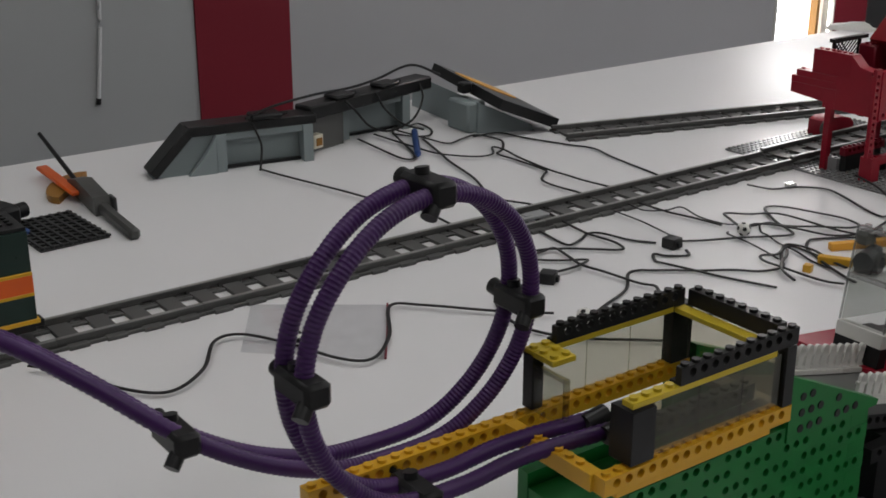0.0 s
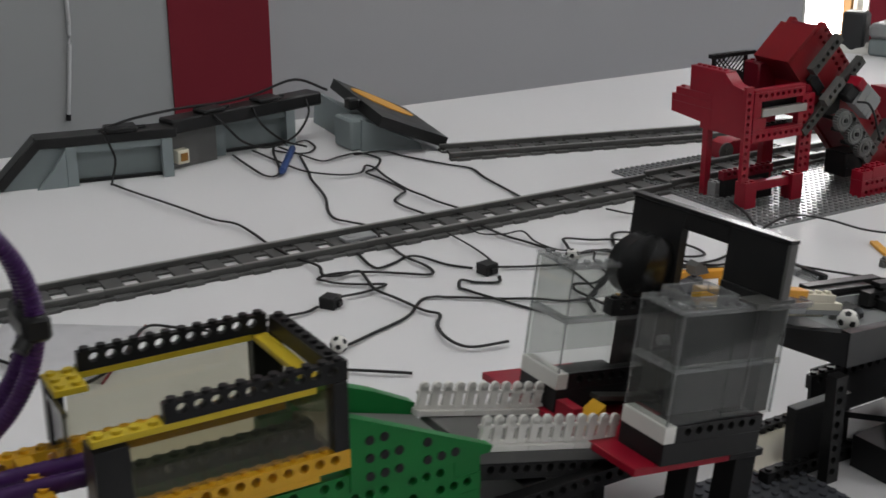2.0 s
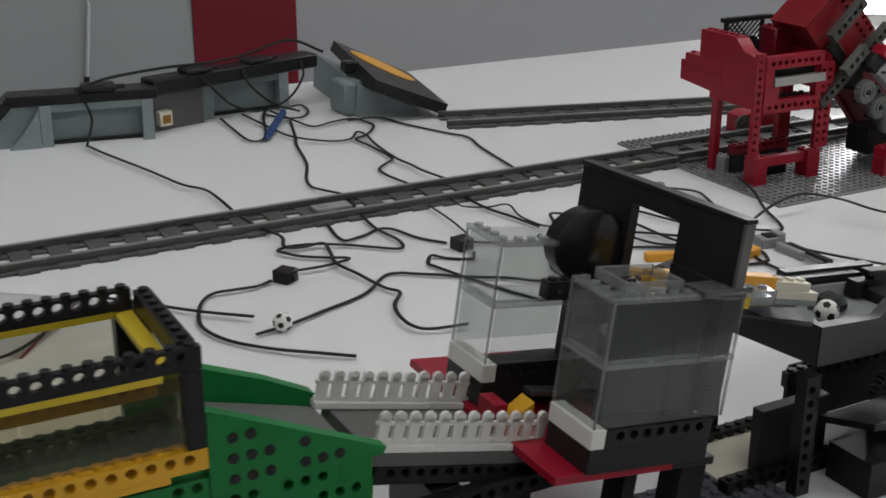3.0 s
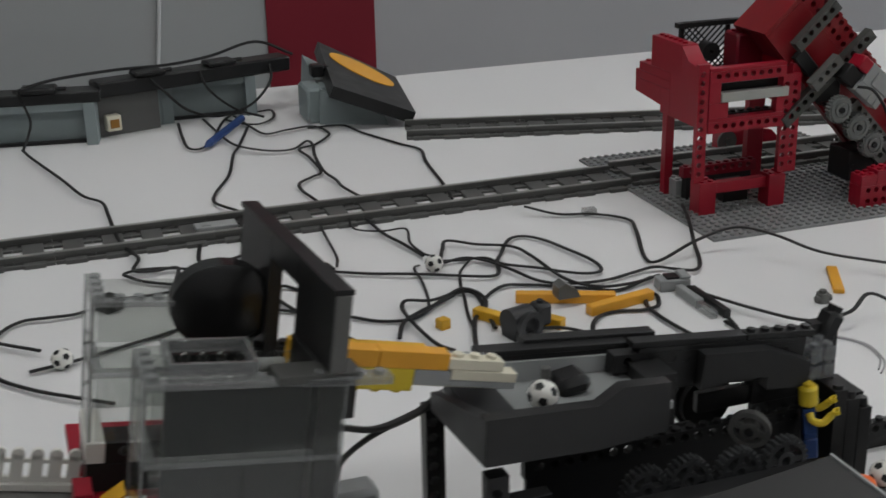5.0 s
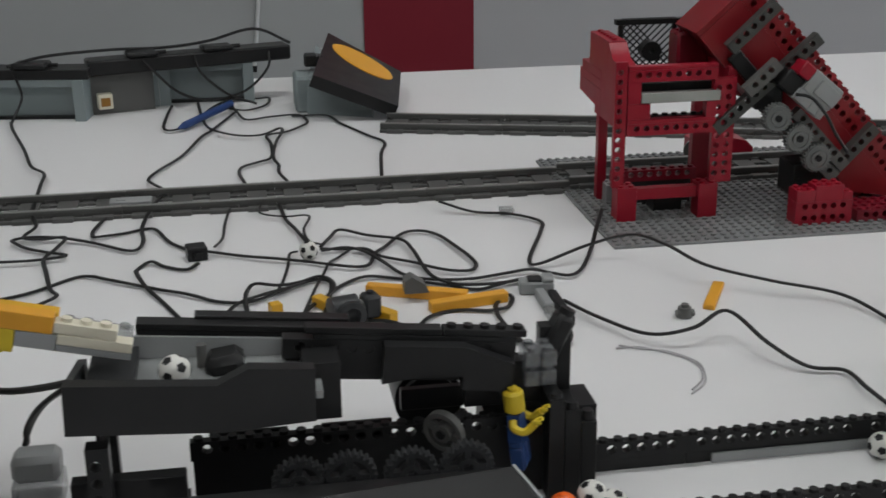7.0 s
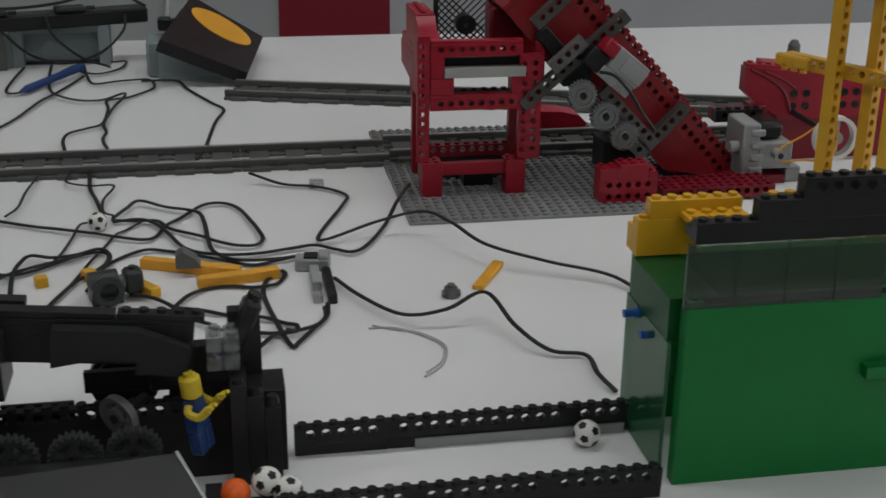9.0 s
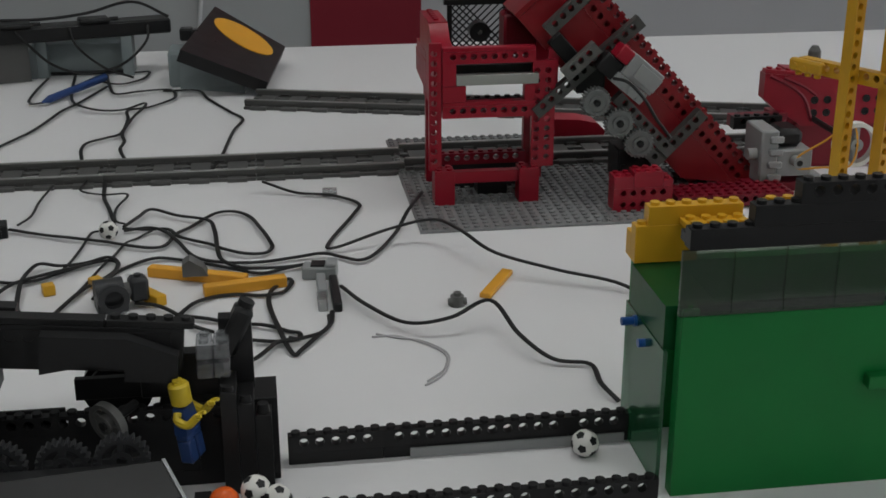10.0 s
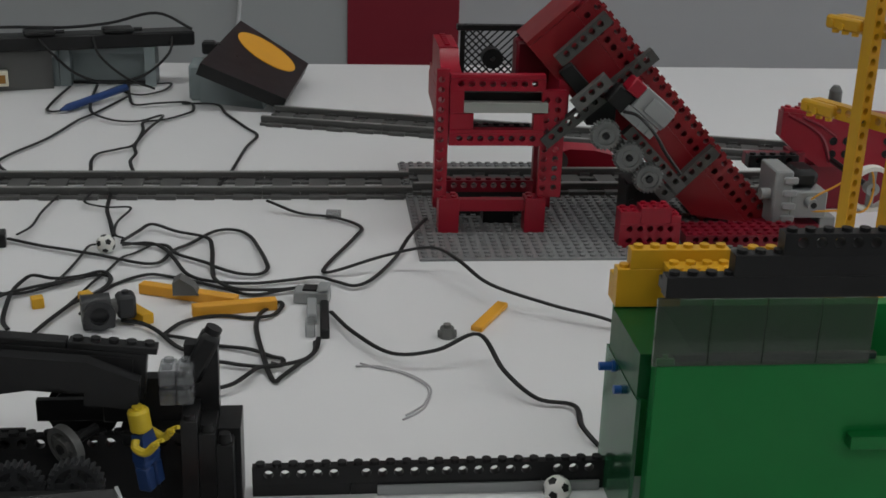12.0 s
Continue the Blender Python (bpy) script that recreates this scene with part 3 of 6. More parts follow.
part("strut", strut(0.2183, 0.1478, 0.2560, 0.1830, -0.168), SLATE, conv)
part("strut", strut(0.2108, 0.0863, 0.2870, 0.1520, -0.168), SLATE, conv)
part("strut", strut(0.3090, 0.0475, 0.3440, 0.0835, -0.168), SLATE, conv)
part("strut_block", strut(0.2310, 0.1160, 0.2560, 0.1385, -0.1755), STONE, conv)
part("gear_arm", strut(0.2640, 0.0900, 0.3080, 0.0450, -0.1730), STONE, conv)
part("gear_arm", strut(0.2720, 0.0985, 0.3170, 0.0525, -0.1730), STONE, conv)
for (x, z) in ((0.2536, 0.0969), (0.2722, 0.0803), (0.2885, 0.0640)):
    gw = part("gear_wheel", Geo().gear((x, -0.1815, z), 0.0116, 24, 0, 0.006, 0.0026, 0).ring((x, -0.1822, z), 0.0030, 0.0055, -0.001, 0.002, 16).ring((x, -0.1818, z), 0.0075, 0.0095, -0.0007, 0.002, 24), GEAR_GREY, conv, "grey gear wheel")
    part("gear_axle", Geo().cyl((x, -0.1845, z), (x, -0.15, z), 0.0024, n=8), BLACK, gw)
mm = Matrix.Translation((0.2881, -0.1820, 0.1166)) @ Matrix.Rotation(radians(39.5), 4, "Y")
conv_motor = part("motor", Geo(mm).box(-0.0148, 0.0148, 0, 0.024, -0.0092, 0.0092, 0.0008).box(-0.0060, 0.0148, -0.0015, 0, -0.0060, 0.0060), GREY, conv, "light grey motor block")
part("motor_plate", Geo(mm).box(-0.0165, 0.0125, -0.002, 0.010, -0.0185, -0.0095).box(-0.0020, 0.0005, -0.003, -0.002, -0.0185, -0.0095).box(0.0060, 0.0085, -0.003, -0.002, -0.0185, -0.0095), GREY, conv_motor, "light grey ribbed plate")
part("motor_shaft_block", Geo(mm).box(-0.0310, -0.0150, 0.002, 0.016, -0.0180, -0.0030, 0.001), BLACK, conv_motor)
part("red_cap", Geo(mm).box(-0.0265, -0.0150, -0.001, 0.016, -0.0028, 0.0085, 0.001).cyl((-0.021, 0.008, 0.0085), (-0.021, 0.008, 0.0100), 0.0024, n=12), RED, conv_motor)
part("motor_cable", Geo().sweep([(0.2640, -0.186, 0.1160), (0.2740, -0.192, 0.1140), (0.2880, -0.190, 0.1000), (0.2990, -0.186, 0.0840), (0.3120, -0.182, 0.0680)], 0.0013, 6), CABLE, conv_motor)
part("gear_block", Geo().box(0.2760, 0.3030, -0.1690, -0.1400, 0.0300, 0.0560, 0.001).cyl((0.2800, -0.1700, 0.0420), (0.2800, -0.1690, 0.0420), 0.0024, n=12), BLACK, conv, "black block below the gears")
part("shaft_plate", Geo().box(0.2420, 0.2640, -0.1650, -0.1550, 0.1000, 0.1220, 0.001), BLACK, conv)
part("dark_slider", Geo().at(Matrix.Translation((0.2330, -0.160, 0.1330)) @ Matrix.Rotation(radians(47.7), 4, "Y")).box(-0.012, 0.012, 0, 0.006, -0.006, 0.006, 0.001), BLACK, conv)

foot_box = thing("red_brick_step", "low red toy brick step beside the conveyor", "brick block")
g = Geo()
g.tech(0.277, -0.160, Z0, 6, False).tech(0.277, -0.160, Z0 + H, 6, False).brick(0.277, -0.160, Z0 + 2 * H, 2, 2).brick(0.293, -0.160, Z0 + 2 * H, 3, 2, 4).brick(0.317, -0.160, Z0 + 2 * H, 1, 2, 2).brick(0.277, -0.152, Z0, 6, 1, 6)
part("body", g, RED, foot_box)
base_beam = thing("red_base_beam", "long low red toy brick beam on the grey baseplate", "brick beam")
part("beam", Geo().tech(0.330, -0.160, Z0, 12).brick(0.330, -0.152, Z0, 12, 3, 3), DEEP_RED, base_beam)

motor = thing("grey_gear_motor", "light grey toy gear motor with yellow rubber band", "motor", "", Matrix.Translation((0, 0.0708, -0.0216)) @ Matrix.Diagonal((1.066, 1.066, 1.066, 1)))
housing = part("housing", Geo().box(0.3840, 0.3980, -0.1850, -0.150, 0.0276, 0.0705, 0.0012).box(0.3982, 0.4270, -0.1830, -0.155, 0.0330, 0.0540, 0.001), GREY, motor)
part("foot", Geo().box(0.4240, 0.4370, -0.180, -0.160, 0.0206, 0.0329, 0.001), GREY, motor)
for k in range(4):
    part("rib", Geo().box(0.3900, 0.4010, -0.1880, -0.1851, 0.0310 + k * 0.0100, 0.0365 + k * 0.0100, 0.001), GREY, housing)
part("gearbox", Geo().box(0.4005, 0.4210, -0.178, -0.150, 0.0545, 0.0690, 0.004), BLACK, motor)
part("side_plug", Geo().cyl((0.3765, -0.176, 0.0505), (0.3838, -0.176, 0.0505), 0.0045, n=16), GREY, motor)
part("bed", Geo().box(0.376, 0.4235, -0.182, -0.150, 0.0206, 0.0275), DEEP_RED, motor)
pulley = part("pulley", Geo().cyl((0.4130, -0.192, 0.0460), (0.4130, -0.1832, 0.0460), 0.0044, n=16), GREY, motor)
part("pulley_hole", Geo().cyl((0.4130, -0.1925, 0.0460), (0.4130, -0.1915, 0.0460), 0.0024, n=12), BLACK, pulley)
part("rubber_band", Geo().sweep([(0.4120, -0.190, 0.0505), (0.4280, -0.197, 0.0640), (0.4450, -0.205, 0.0790), (0.4500, -0.208, 0.0640), (0.4450, -0.208, 0.0470), (0.4280, -0.198, 0.0440), (0.4130, -0.190, 0.0415)], 0.0008, 6, closed=True), AMBER, motor, "thin yellow rubber band")

hopper = thing("red_hopper", "dark red toy brick hopper with sloped side and square hole groups", "brick machine", "", Matrix.Translation((0, 0.0805, -0.0246)) @ Matrix.Diagonal((1.075, 1.075, 1.075, 1)))
g = Geo()
g.prism([(0.4020, 0.1040), (0.4020, 0.0840), (0.4125, 0.0745), (0.4200, 0.0710), (0.4360, 0.0600), (0.55, 0.0600), (0.55, 0.0880)], -0.137, -0.126)
g.prism([(0.440, 0.0600), (0.55, 0.0600), (0.55, 0.0850), (0.440, 0.0960)], -0.1258, -0.070)
part("shell", g, RED, hopper)
part("curved_rib", Geo().sweep([(0.4060, -0.1372, 0.1020), (0.4220, -0.1372, 0.0940), (0.4360, -0.1372, 0.0830), (0.4440, -0.1372, 0.0640)], 0.0016, 6), DEEP_RED, hopper)
part("curved_rib", Geo().sweep([(0.4180, -0.1372, 0.1000), (0.4340, -0.1372, 0.0930), (0.4460, -0.1372, 0.0850)], 0.0014, 6), DEEP_RED, hopper)
for k in range(4):
    part("rim_brick", Geo(Matrix.Translation((0.4020, -0.137, 0.1041)) @ Matrix.Rotation(radians(6.17), 4, "Y")).brick(k * 0.032, 0, 0, 4, 1, 1), RED, hopper)
# No holes are cut: black rings and discs stand for their shaded insides.
for x in (0.4452, 0.4561, 0.4891, 0.5000):
    for z in (0.0705, 0.0810):
        part("peg_hole", Geo().ring((x, -0.1378, z), 0.0021, 0.0032, 0, 0.0010, 14).cyl((x, -0.1372, z), (x, -0.1368, z), 0.0022, n=14), BLACK, hopper)
part("leg", Geo().box(0.430, 0.534, -0.130, -0.074, 0.0230, 0.0599), DEEP_RED, hopper)
rim = part("wheel_rim", Geo().ring((0.446, -0.215, 0.0655), 0.0140, 0.0172, 0, 0.007, 32), WHITE, hopper, "white rim of a spoked wheel")
part("wheel_hub", Geo().ring((0.446, -0.2155, 0.0655), 0.0018, 0.0050, 0, 0.008, 14).box(0.4440, 0.4480, -0.2140, -0.2090, 0.0515, 0.0610).box(0.4440, 0.4480, -0.2140, -0.2090, 0.0700, 0.0795), GREY, rim)
part("wheel_axle", Geo().cyl((0.446, -0.214, 0.0655), (0.446, -0.129, 0.0655), 0.0024, n=8), BLACK, rim)
part("side_rail", Geo().tech(0.3740, -0.150, 0.0630, 5), BLACK, hopper)
part("side_rail_arm", Geo().brick(0.3740, -0.142, 0.0630, 6, 1, 3, False), DEEP_RED, hopper)
part("dark_peg", Geo().cyl((0.4500, -0.118, 0.0940), (0.4500, -0.118, 0.1170), 0.0058, 0.0050, n=14).cyl((0.4500, -0.118, 0.1170), (0.4500, -0.118, 0.1210), 0.0050, 0.0026, n=14), STONE, hopper, "dark grey rounded peg")

# yellow frame
frame_y = thing("yellow_brick_frame", "tall open yellow toy brick frame with beams", "brick frame")
YM = Matrix.Translation((0.3965, -0.2910, 0)) @ Matrix.Rotation(radians(27.3), 4, "Z")
# local x points across the arms, local -y along them towards the near end
def column(x, y, z, n):
    return Geo(YM @ Matrix.Translation((x + 0.004, y - 0.004, z)) @ Matrix.Rotation(radians(-90), 4, "Y")).tech(0, 0, 0, n, False)


for (x, y) in ((0.0, 0.0), (0.0165, -0.0195), (0.0, -0.0480), (0.0165, -0.0675)):
    part("post", column(x, y, 0, 31), YELLOW, frame_y)
def arm(z, y0, n):
    m = YM @ Matrix.Translation((0.0042, y0, z)) @ Matrix.Rotation(radians(-90), 4, "Z")
    part("arm", Geo(m).tech(0, 0, 0, n, False), YELLOW, frame_y)
    part("arm_end", Geo(m).box(-0.004, 0.024, -0.0065, -0.0002, 0.0010, 0.0096, 0.0015).cyl((0.002, -0.0075, 0.0045), (0.002, -0.0065, 0.0045), 0.0024, n=12).cyl((0.010, -0.0075, 0.0035), (0.010, -0.0065, 0.0035), 0.0024, n=12), YELLOW, frame_y)
    for k in range(3):
        m2 = m @ Matrix.Translation((0.0 + 0.008 * k, -0.004, 0.0))
        part("arm_stud", Geo(m2).cyl((0.004, 0.0, 0.0010), (0.004, 0.0, -0.0012), 0.0024, n=12), YELLOW, frame_y)


arm(0.1320, 0.046, 17)
arm(0.1905, 0.034, 15)
for z in (0.1370, 0.1956):
    part("cross_pin", Geo(YM).cyl((-0.0046, 0, z), (0.004, 0, z), 0.0022, n=12), BLACK, frame_y, "black cross pin")

# ---- green hopper house ----
house = thing("green_brick_box", "big green toy brick box with yellow and black bricks on top", "brick box", m=Matrix.Translation((0, 0.0268, -0.0082)) @ Matrix.Diagonal((1.025, 1.025, 1.025, 1)))
GX, GY = 0.1885, -0.577
part("front_wall", Geo().box(GX, GX + 24 * U, GY, GY + U, 0.008, 0.1000), GREEN, house)
part("front_wall_end", Geo().brick(GX, GY, 0.1001, 1, 1, 1), GREEN, house)
part("door_brick", Geo().brick(0.278, GY - 0.006, 0.0605, 5, 1, 2, False), GREEN, house)
for k in range(4):
    part("dark_pane", Geo().box(GX - 0.002 + k * 0.0242, GX + 0.0220 + k * 0.0242, GY - 0.0005, GY + 0.002, 0.1003, 0.1315), DARK_GLASS, house)
part("pane_frame", Geo().box(GX + 0.0085, GX + 0.1, GY + 0.004, GY + 0.007, 0.1002, 0.1035), DARK_GREEN, house)
part("black_course", Geo().brick(GX + 0.001, GY, 0.1315, 16, 1, 3).box(GX + 0.002, GX + 0.127, GY + U, GY + 2 * U, 0.1315, 0.1365), BLACK, house)
part("black_course", Geo().brick(0.2180, GY, 0.1411, 14, 1, 3), BLACK, house)
part("black_course", Geo().tech(0.2385, GY, 0.1507, 12), BLACK, house)
part("side_pane", Geo().box(0.1835, 0.1855, -0.5690, -0.508, 0.009, 0.0800), CLEAR_GREEN, house, "see-through green side pane")
part("back_wall", Geo().box(0.186, 0.38, -0.512, -0.504, 0.008, 0.1010), GREEN, house)
part("yellow_brick", Geo().brick(0.1845, -0.514, 0.1015, 4, 1, 6).box(0.1847, 0.2160, -0.506, -0.4982, 0.1015, 0.1150), YELLOW, house)
part("yellow_brick", Geo().brick(0.1905, -0.514, 0.1207, 6, 1, 3), YELLOW, house)
part("yellow_plate", Geo().brick(0.206, -0.530, 0.1215, 4, 2, 1), YELLOW, house)
part("yellow_plate", Geo().brick(0.2255, GY + U, 0.1460, 2, 1, 1).box(0.2257, 0.2413, GY + U, GY + 2 * U, 0.1366, 0.1459), YELLOW, house)
part("green_slope", Geo().prism([(0.1840, 0.1010), (0.1840, 0.0802), (0.1965, 0.0765), (0.2080, 0.0740), (0.2080, 0.1010)], -0.566, -0.5125), GREEN_DEEP, house, "deep green sloped corner brick")
for (x, y, z) in ((0.176, -0.526, 0.0765), (0.1800, -0.541, 0.0715)):
    part("blue_pin", Geo().cyl((x, y, z), (x + 0.020, y, z), 0.0021, n=12).cyl((x + 0.006, y, z), (x + 0.0075, y, z), 0.0028, n=12), PIN_BLUE, house, "bright blue connector pin")

# ---- ball channel ----
chan = thing("ball_channel", "long black toy brick channel for balls lying on the table", "ball channel")
for (x, n) in ((0.0125, 6), (0.0605, 12), (0.1565, 4)):
    part("rear_beam", Geo().tech(x, -0.5085, 0.0064, n, True, 16, 0.0050).brick(x, -0.5085, 0, n, 1, 2, False), BLACK, chan)
for (x, n) in ((0.0, 8), (0.064, 8), (0.128, 7)):
    part("front_beam", Geo().tech(x, -0.5740, 0.0064, n, True, 16, 0.0050).brick(x, -0.5740, 0, n, 1, 2, False), BLACK, chan)
part("pale_strip", Geo().box(0.074, 0.186, -0.5102, -0.5087, 0.0, 0.0055), GREY, chan)

# ---- glazed case on yellow beams ----
case = thing("glazed_brick_case", "open toy brick case with smoked panes on yellow beams", "brick case")
CF, CB, CL, CR = -0.568, -0.486, -0.672, -0.552
part("front_beam", Geo().tech(-0.688, CF, 0.1016, 17), YELLOW, case)
for x, n in ((-0.808, 16), (-0.680, 16)):
    part("rear_beam", Geo().tech(x, CB - U, 0.1016, n), YELLOW, case)
part("cross_beam", Geo().box(-0.690, -0.682, CF + U, CB - U, 0.1016, 0.1112).studs(1, 6, -0.690, -0.552, 0.1112), YELLOW, case)
part("under_plate", Geo().brick(-0.680, CF, 0.0984, 14, 1, 1, False), YELLOW, case)
part("clear_stud_strip", Geo().brick(-0.656, CF + U, 0.1080, 12, 1, 1), SMOKE, case)
part("corner_block", Geo().brick(-0.672, CF - 0.0005, 0.1130, 2, 2, 9, False), BLACK, case)
part("corner_post", Geo().brick(-0.672, CB - U, 0.1130, 1, 1, 10, False), BLACK, case)
part("corner_post", Geo().brick(CR - U, CF, 0.1113, 1, 1, 11, False), BLACK, case)
part("corner_post", Geo().brick(CR - 2 * U, CB - U, 0.1113, 2, 1, 11, False), BLACK, case)
part("front_rail", Geo().brick(CL, CF, 0.1438, 13, 1, 1), LEMON, case)
part("rear_rail", Geo().brick(CL, CB - U, 0.1438, 13, 1, 1), LEMON, case)
part("left_rail", Geo().brick(CL, CB - 3 * U, 0.1438, 2, 2, 1), LEMON, case)
part("right_rail", Geo().box(CR - 2 * U, CR - U - 0.0002, CF + U, CB - U, 0.1438, 0.1468), LEMON, case)
part("front_top", Geo().tech(-0.640, CF, 0.1472, 11, True, 16, 0.004).box(-0.640, -0.552, CF + 0.004, CF + U, 0.1472, 0.1486), BLACK, case)
part("rear_top", Geo().tech(-0.656, CB - U, 0.1472, 12, True, 16, 0.004).box(-0.656, -0.560, CB - 0.004, CB, 0.1472, 0.1486), BLACK, case)
part("right_top", Geo().brick(CR - U, CF + U, 0.1472, 1, 8, 3), BLACK, case)
for k in range(3):
    x = -0.656 + k * 0.0325
    part("front_pane", Geo().box(x, x + 0.0323, CF + 0.002, CF + 0.0035, 0.1125, 0.1437), SMOKE_DARK, case)
    part("rear_pane", Geo().box(x - 0.006, x + 0.0263, CB - 0.004, CB - 0.0025, 0.1125, 0.1437), SMOKE, case)
part("right_pane", Geo().box(CR - 0.004, CR - 0.0025, CF + U, CB - U, 0.1125, 0.1470), SMOKE, case)
part("left_pane", Geo().box(CL + 0.001, CL + 0.0025, CB - 4 * U, CB - U, 0.1125, 0.140), CLEAR, case)
part("pane_frame", Geo().box(CL, CL + 0.003, CB - 4.3 * U, CB - U, 0.138, 0.1405).box(CL, CL + 0.003, CB - 4.3 * U, CB - 4 * U, 0.112, 0.1405), SMOKE, case)
part("green_bar", Geo().tech(-0.650, CF + 2.2 * U, 0.1105, 11), DARK_GREEN, case, "dark green beam inside the case")

# green wall under the case, of short beams with three holes
gwall = thing("green_hole_wall", "green toy brick wall with rows of round holes", "brick wall")
brick_mesh = Geo().tech(0, 0, 0, 4, False).mesh("brick", GREEN)
for r in range(10):
    for c in range(6):
        x = -0.477 - (c + 1) * 4 * U - (2 * U if r % 2 == 0 else 0)
        if r == 9 and c == 0:
            continue
        b = new("brick", brick_mesh)
        b.parent, b.location = gwall, (x, -0.5655, r * H)
for r in (0, 2, 4, 6, 8):
    part("end_brick", Geo().brick(-0.477 - 2 * U, -0.5655, r * H, 2, 1, 3, False), GREEN, gwall)
cap = part("slope_cap", Geo().prism([(-0.5515, 0.0868), (-0.4720, 0.0868), (-0.4705, 0.0900), (-0.5505, 0.1265), (-0.5515, 0.1265)], -0.5667, -0.5600), GREEN, gwall)
# Black discs on the cap give the shade of holes that aren't cut.
for z, xs in ((0.0928, (-0.541, -0.533, -0.525, -0.509, -0.501, -0.493)), (0.1026, (-0.541, -0.533, -0.525, -0.509)), (0.1122, (-0.541, -0.533))):
    for x in xs:
        part("peg_hole", Geo().ring((x, -0.5669, z), 0.0018, 0.0025, 0, 0.0005, 12).cyl((x, -0.5672, z), (x, -0.5668, z), 0.0024, n=12), BLACK, cap)
part("rear_wall", Geo().prism([(-0.676, 0), (-0.478, 0), (-0.476, 0.0870), (-0.5016, 0.1002), (-0.5232, 0.1090), (-0.5505, 0.1205), (-0.5505, 0.1005), (-0.568, 0.1005), (-0.568, 0.0780), (-0.676, 0.0780)], -0.497, -0.489), GREEN, gwall)
part("chute", Geo(pose(-0.5500, -0.557, 0.102, 0, 16, 0)).box(0, 0.075, 0, 0.058, -0.004, 0), STONE, gwall, "dark grey sloping chute")
part("inner_block", Geo().box(-0.676, -0.50, -0.556, -0.498, 0.0, 0.070), GREEN, gwall)

# fences on the sloping walkway
ramp = thing("fenced_walkway", "dark sloping toy brick walkway between white picket fences", "brick walkway")
rm = pose(-0.4710, -0.5530, 0.0795, 0, 13.6, 0)
part("deck", Geo(rm).box(0.0, 0.100, 0.0, 0.058, -0.0064, 0), STONE, ramp)
part("under_beam", Geo(rm).tech(0.004, 0.001, -0.0162, 12, False), BLACK, ramp)
part("under_beam", Geo(rm).tech(0.004, 0.048, -0.0162, 12, False), BLACK, ramp)
part("support", Geo().brick(-0.440, -0.552, 0.0022, 2, 6, 15, False), BLACK, ramp)
part("support", Geo().brick(-0.392, -0.552, 0.0022, 1, 6, 12, False), BLACK, ramp)
part("girder", Geo().tech(-0.460, -0.560, 0.040, 12, False), BLACK, ramp)
def fence(m):
    f = tagged(thing("picket_fence", "white toy picket fence on the dark walkway", "fence", "picket fences", m))
    part("base_rail", Geo().box(0, 0.032, 0, 0.0075, 0, 0.0034).box(0, 0.032, 0.0028, 0.0048, 0.0034, 0.0056), WHITE, f)
    for k in range(4):
        x = 0.0010 + k * 0.008
        g = Geo().box(x, x + 0.0056, 0.0026, 0.0050, 0.0034, 0.0165)
        g.cyl((x + 0.0028, 0.0026, 0.0165), (x + 0.0028, 0.0050, 0.0165), 0.0028, n=14)
        part("picket", g, WHITE, f)
    part("cross_rail", Geo().box(0, 0.032, 0.0034, 0.0054, 0.0120, 0.0140), WHITE, f)
    return f


f0 = fence(rm @ pose(0.001, 0.0, 0.0003))
for k in (1, 2):
    copy_thing(f0, rm @ pose(0.001 + 0.0321 * k, 0.0, 0.0003))
for k in range(3):
    copy_thing(f0, rm @ pose(-0.008 + 0.0321 * k, 0.0497, 0.0003))

